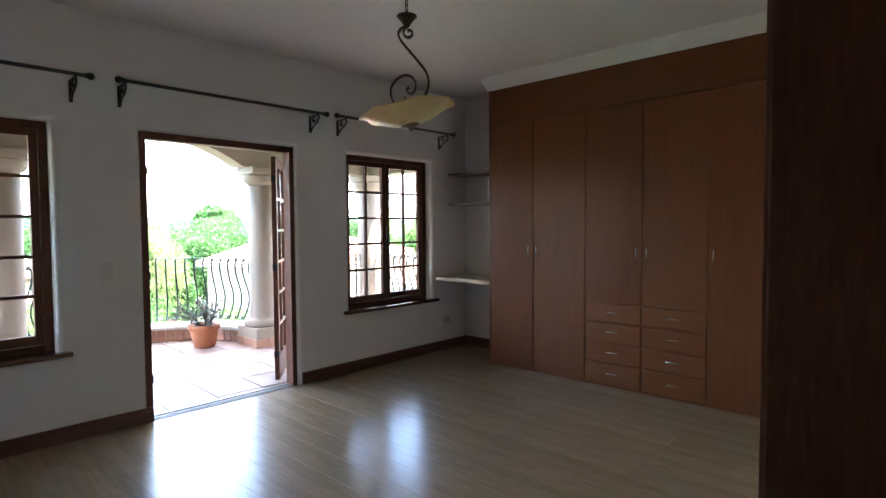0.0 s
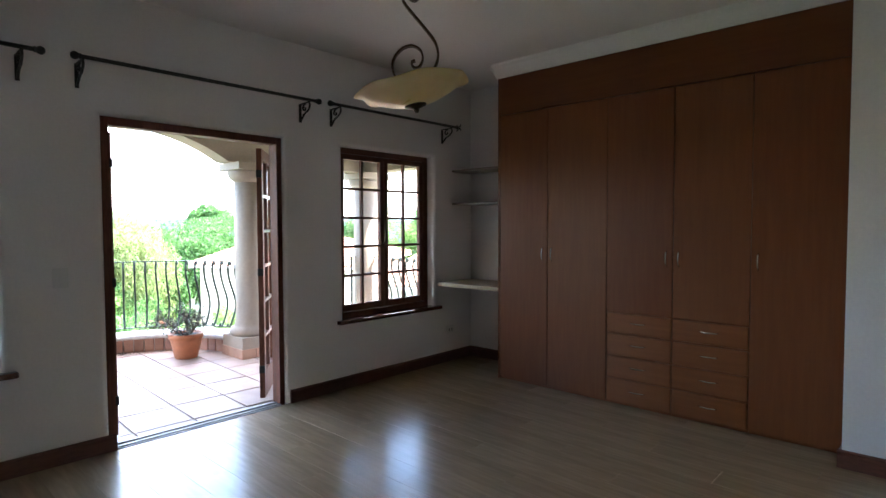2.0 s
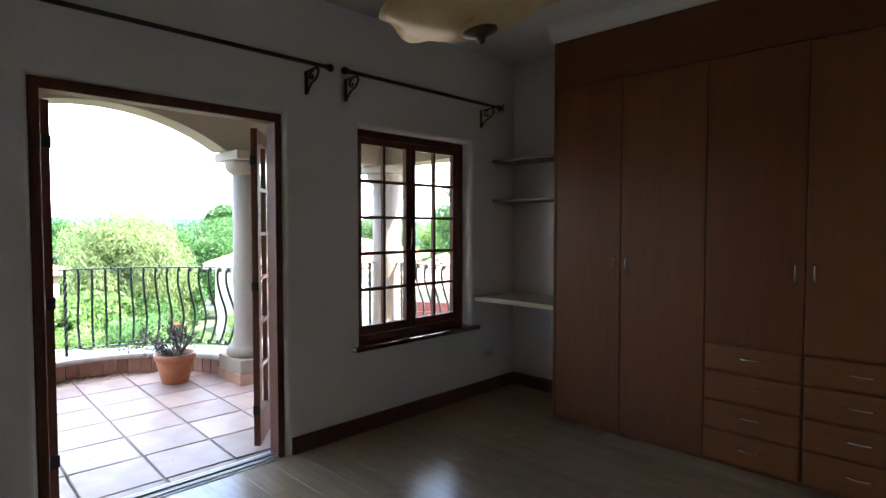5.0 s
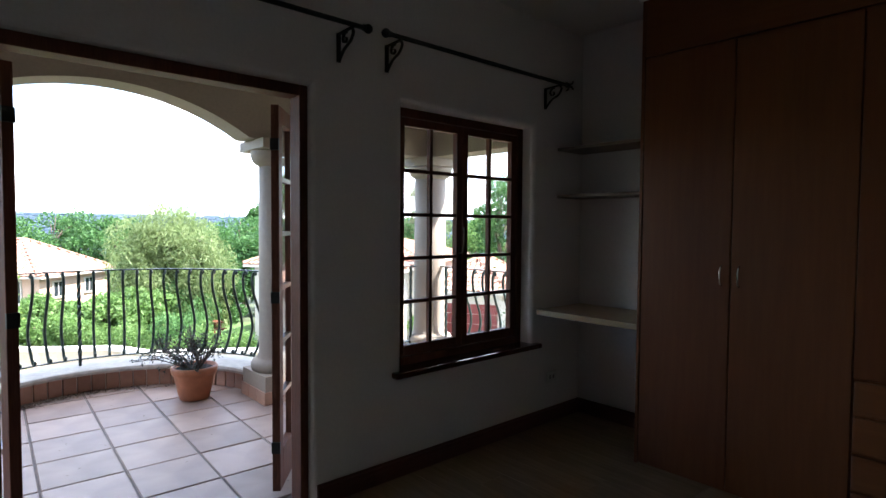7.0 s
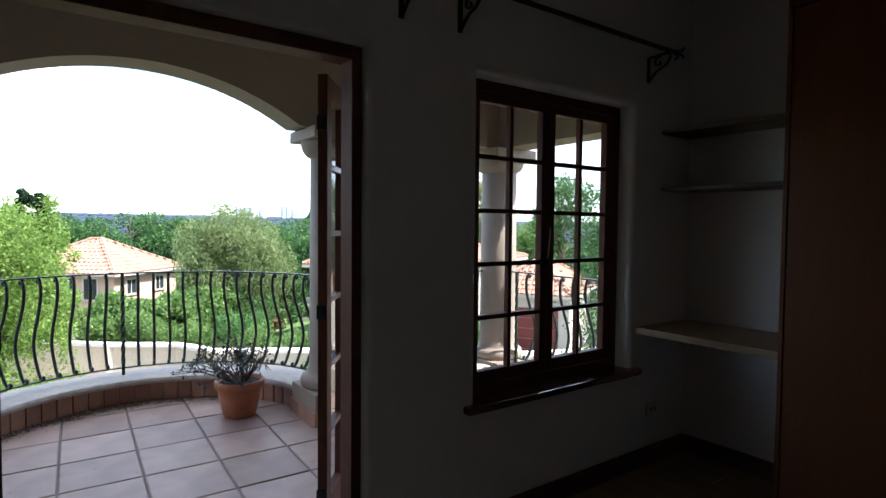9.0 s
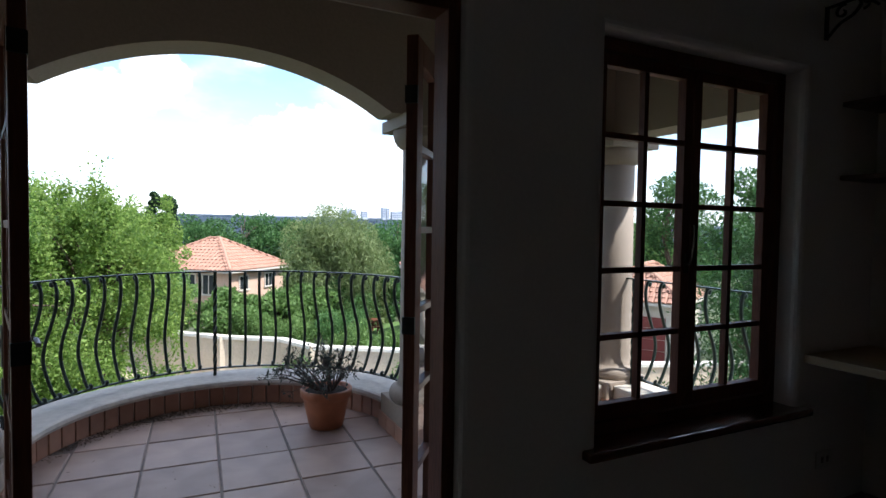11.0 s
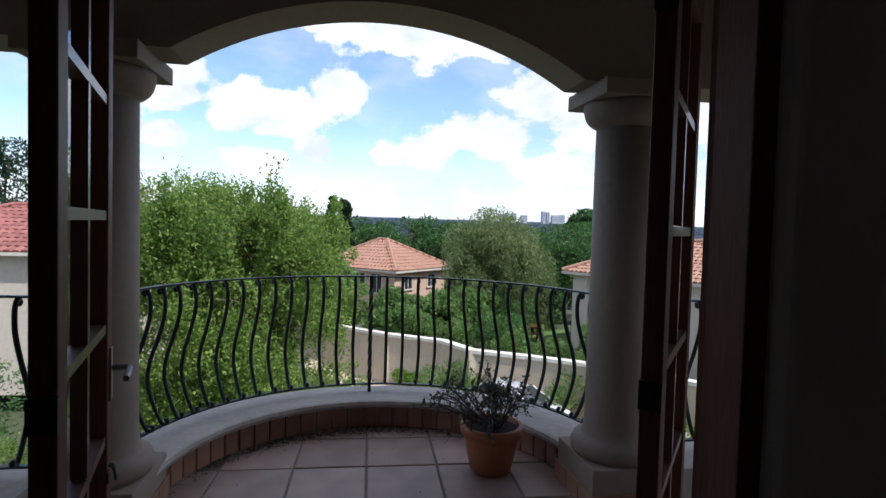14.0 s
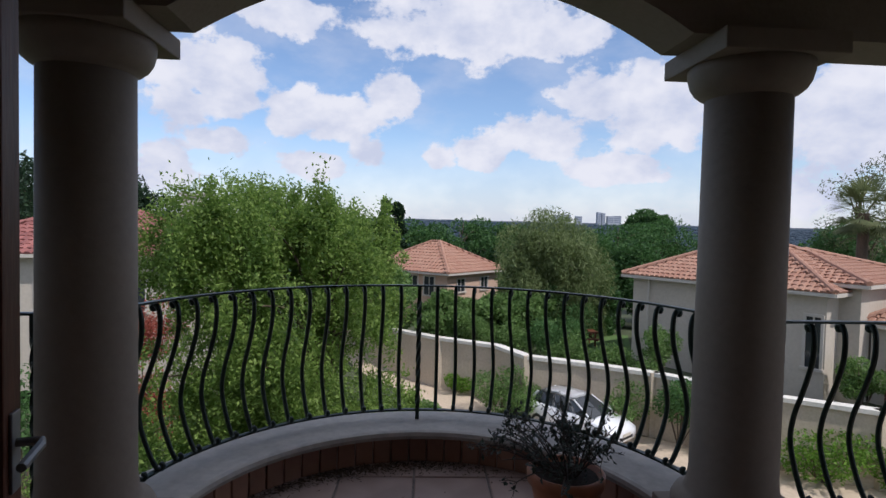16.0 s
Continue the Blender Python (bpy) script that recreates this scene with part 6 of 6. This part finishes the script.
    raw("rear_window", [m @ Vector(q) for q in ((-1.84, -0.64, 1.0), (-1.84, 0.64, 1.0), (-1.5, 0.52, 1.37), (-1.5, -0.52, 1.37))], [(0, 1, 2, 3)], M_DARKGLASS, root)
    for s in (-1, 1):
        raw("headlight", [m @ Vector(q) for q in ((1.92, s * 0.44, 0.60), (1.78, s * 0.80, 0.64), (1.50, s * 0.845, 0.78), (1.72, s * 0.60, 0.765))], [(0, 1, 2, 3)], M_LAMPG, root)
        part("wing_mirror", box(bmesh.new(), 0.72, 0.84, s * 0.93 - 0.08, s * 0.93 + 0.08, 0.95, 1.08, bevel=0.02, m=m), M_BODY, root)
        for x in (1.25, -1.25):
            w = part("wheel", tube(bmesh.new(), [m @ Vector((x, s * 0.68, 0.30)), m @ Vector((x, s * 0.88, 0.30))], 0.30, 20), M_TYRE, root, smooth=False)
            part("rim", tube(bmesh.new(), [m @ Vector((x, s * 0.86, 0.30)), m @ Vector((x, s * 0.892, 0.30))], 0.19, 16), M_RIM, w)
        for x in (-0.05, -0.95):
            part("door_handle", box(bmesh.new(), x - 0.08, x + 0.08, s * 0.875 - 0.015, s * 0.875 + 0.015, 0.83, 0.86, m=m), M_BODY, root)
    part("grille", box(bmesh.new(), 1.93, 1.97, -0.42, 0.42, 0.36, 0.46, bevel=0.01, m=m), M_BLACK, root)
    part("number_plate", box(bmesh.new(), 1.965, 1.985, -0.25, 0.25, 0.47, 0.57, m=m), M_TRIM, root)
    return root


cp = spot(20.6, 5.15)
cp.z += 0.03
car(cp, math.atan2(*reversed(rel(-0.74, 0.67))))


# ---- pieces of the setting ----
def piece_mesh(name, lx, ly, h, bev, mat):
    me = bpy.data.meshes.new(name)
    bm = bmesh.new()
    x, y = lx / 2, ly / 2
    low = [bm.verts.new(p) for p in ((-x, -y, -h), (x, -y, -h), (x, y, -h), (-x, y, -h))]
    mid = [bm.verts.new(p) for p in ((-x, -y, -bev), (x, -y, -bev), (x, y, -bev), (-x, y, -bev))]
    top = [bm.verts.new(p) for p in ((-x + bev, -y + bev, 0), (x - bev, -y + bev, 0), (x - bev, y - bev, 0), (-x + bev, y - bev, 0))]
    for a, b in ((low, mid), (mid, top)):
        for k in range(4):
            bm.faces.new((a[k], a[(k + 1) % 4], b[(k + 1) % 4], b[k]))
    bm.faces.new(top)
    bm.to_mesh(me)
    bm.free()
    me.materials.append(mat)
    return me


def piece(name, me, parent, m):
    ob = new(name, me)
    ob.parent = parent
    ob.matrix_basis = m
    return ob


# laminate boards run along x
BW_, BL_ = 0.192, 1.285
rng = np.random.default_rng(3)
full = piece_mesh("plank", BL_ - 0.0006, BW_ - 0.0006, 0.0075, 0.0006, M_LAM)
cut = {}
y, row = SOUTH + BW_ / 2, 0
while y < BACK_Y:
    x = WX - (row * 0.43) % BL_
    xend = EAST + 0.0 if not (0.65 < y < 1.85) else 0.8
    while x < xend:
        a, b = max(x, WX), min(x + BL_, xend)
        if b - a > 0.05:
            key = round(b - a, 2)
            me = full if key >= round(BL_, 2) else cut.setdefault(key, None) or piece_mesh("plank", b - a - 0.0006, BW_ - 0.0006, 0.0075, 0.0006, M_LAM)
            if me is not full:
                cut[key] = me
            piece("plank", me, sub, Matrix.Translation(((a + b) / 2, y, rng.uniform(-0.0002, 0.0002))))
        x += BL_
    y += BW_
    row += 1

# terracotta floor tiles, slightly uneven
TX, TY = 0.4355, 0.412
TILES = Matrix.Translation((-7.985, 3.268, FLOOR_OUT)) @ Matrix.Rotation(radians(-2.3), 4, "Z")
tile_me = piece_mesh("tile", TX - 0.013, TY - 0.013, 0.011, 0.004, M_TERRA)
half_me = piece_mesh("tile", 0.082, TY - 0.013, 0.011, 0.004, M_TERRA)
for i in range(-3, 6):
    for j in range(-8, 8):
        last = i == 5
        m = TILES @ pose(TX * i + 0.048 if last else TX * (i + 0.5), TY * (j + 0.5), rng.uniform(-0.0012, 0.0012), rng.normal(0, 0.12), rng.normal(0, 0.12), rng.normal(0, 0.12))
        x, y = m.translation.x, m.translation.y
        inside = math.hypot(x - CX, y - CY) < R_IN + 0.2
        if not (0.3 < y < 6.35) or (x < -7.55 and not inside) or x > OUT - 0.03:
            continue
        piece("tile", half_me if last else tile_me, slab, m)

# upright skirting tiles round the kerb
skirt_me = piece_mesh("skirting_tile", 0.098, 0.145, 0.02, 0.004, M_SKIRT)
kerb = bpy.data.objects["balcony_kerb"]
n = int(math.pi * R_SKIRT / 0.104)
for k in range(n):
    a = -HALF + math.pi * (k + 0.5) / n
    m = Matrix.Translation((CX - (R_SKIRT - 0.002) * math.cos(a), CY + (R_SKIRT - 0.002) * math.sin(a), FLOOR_OUT + 0.075)) @ Matrix.Rotation(-a, 4, "Z") @ Matrix.Rotation(HALF, 4, "Y") @ Matrix.Rotation(HALF, 4, "Z")
    piece("skirting_tile", skirt_me, kerb, m @ pose(0, 0, rng.uniform(-0.002, 0.002), 0, rng.normal(0, 0.6), rng.normal(0, 0.5)))
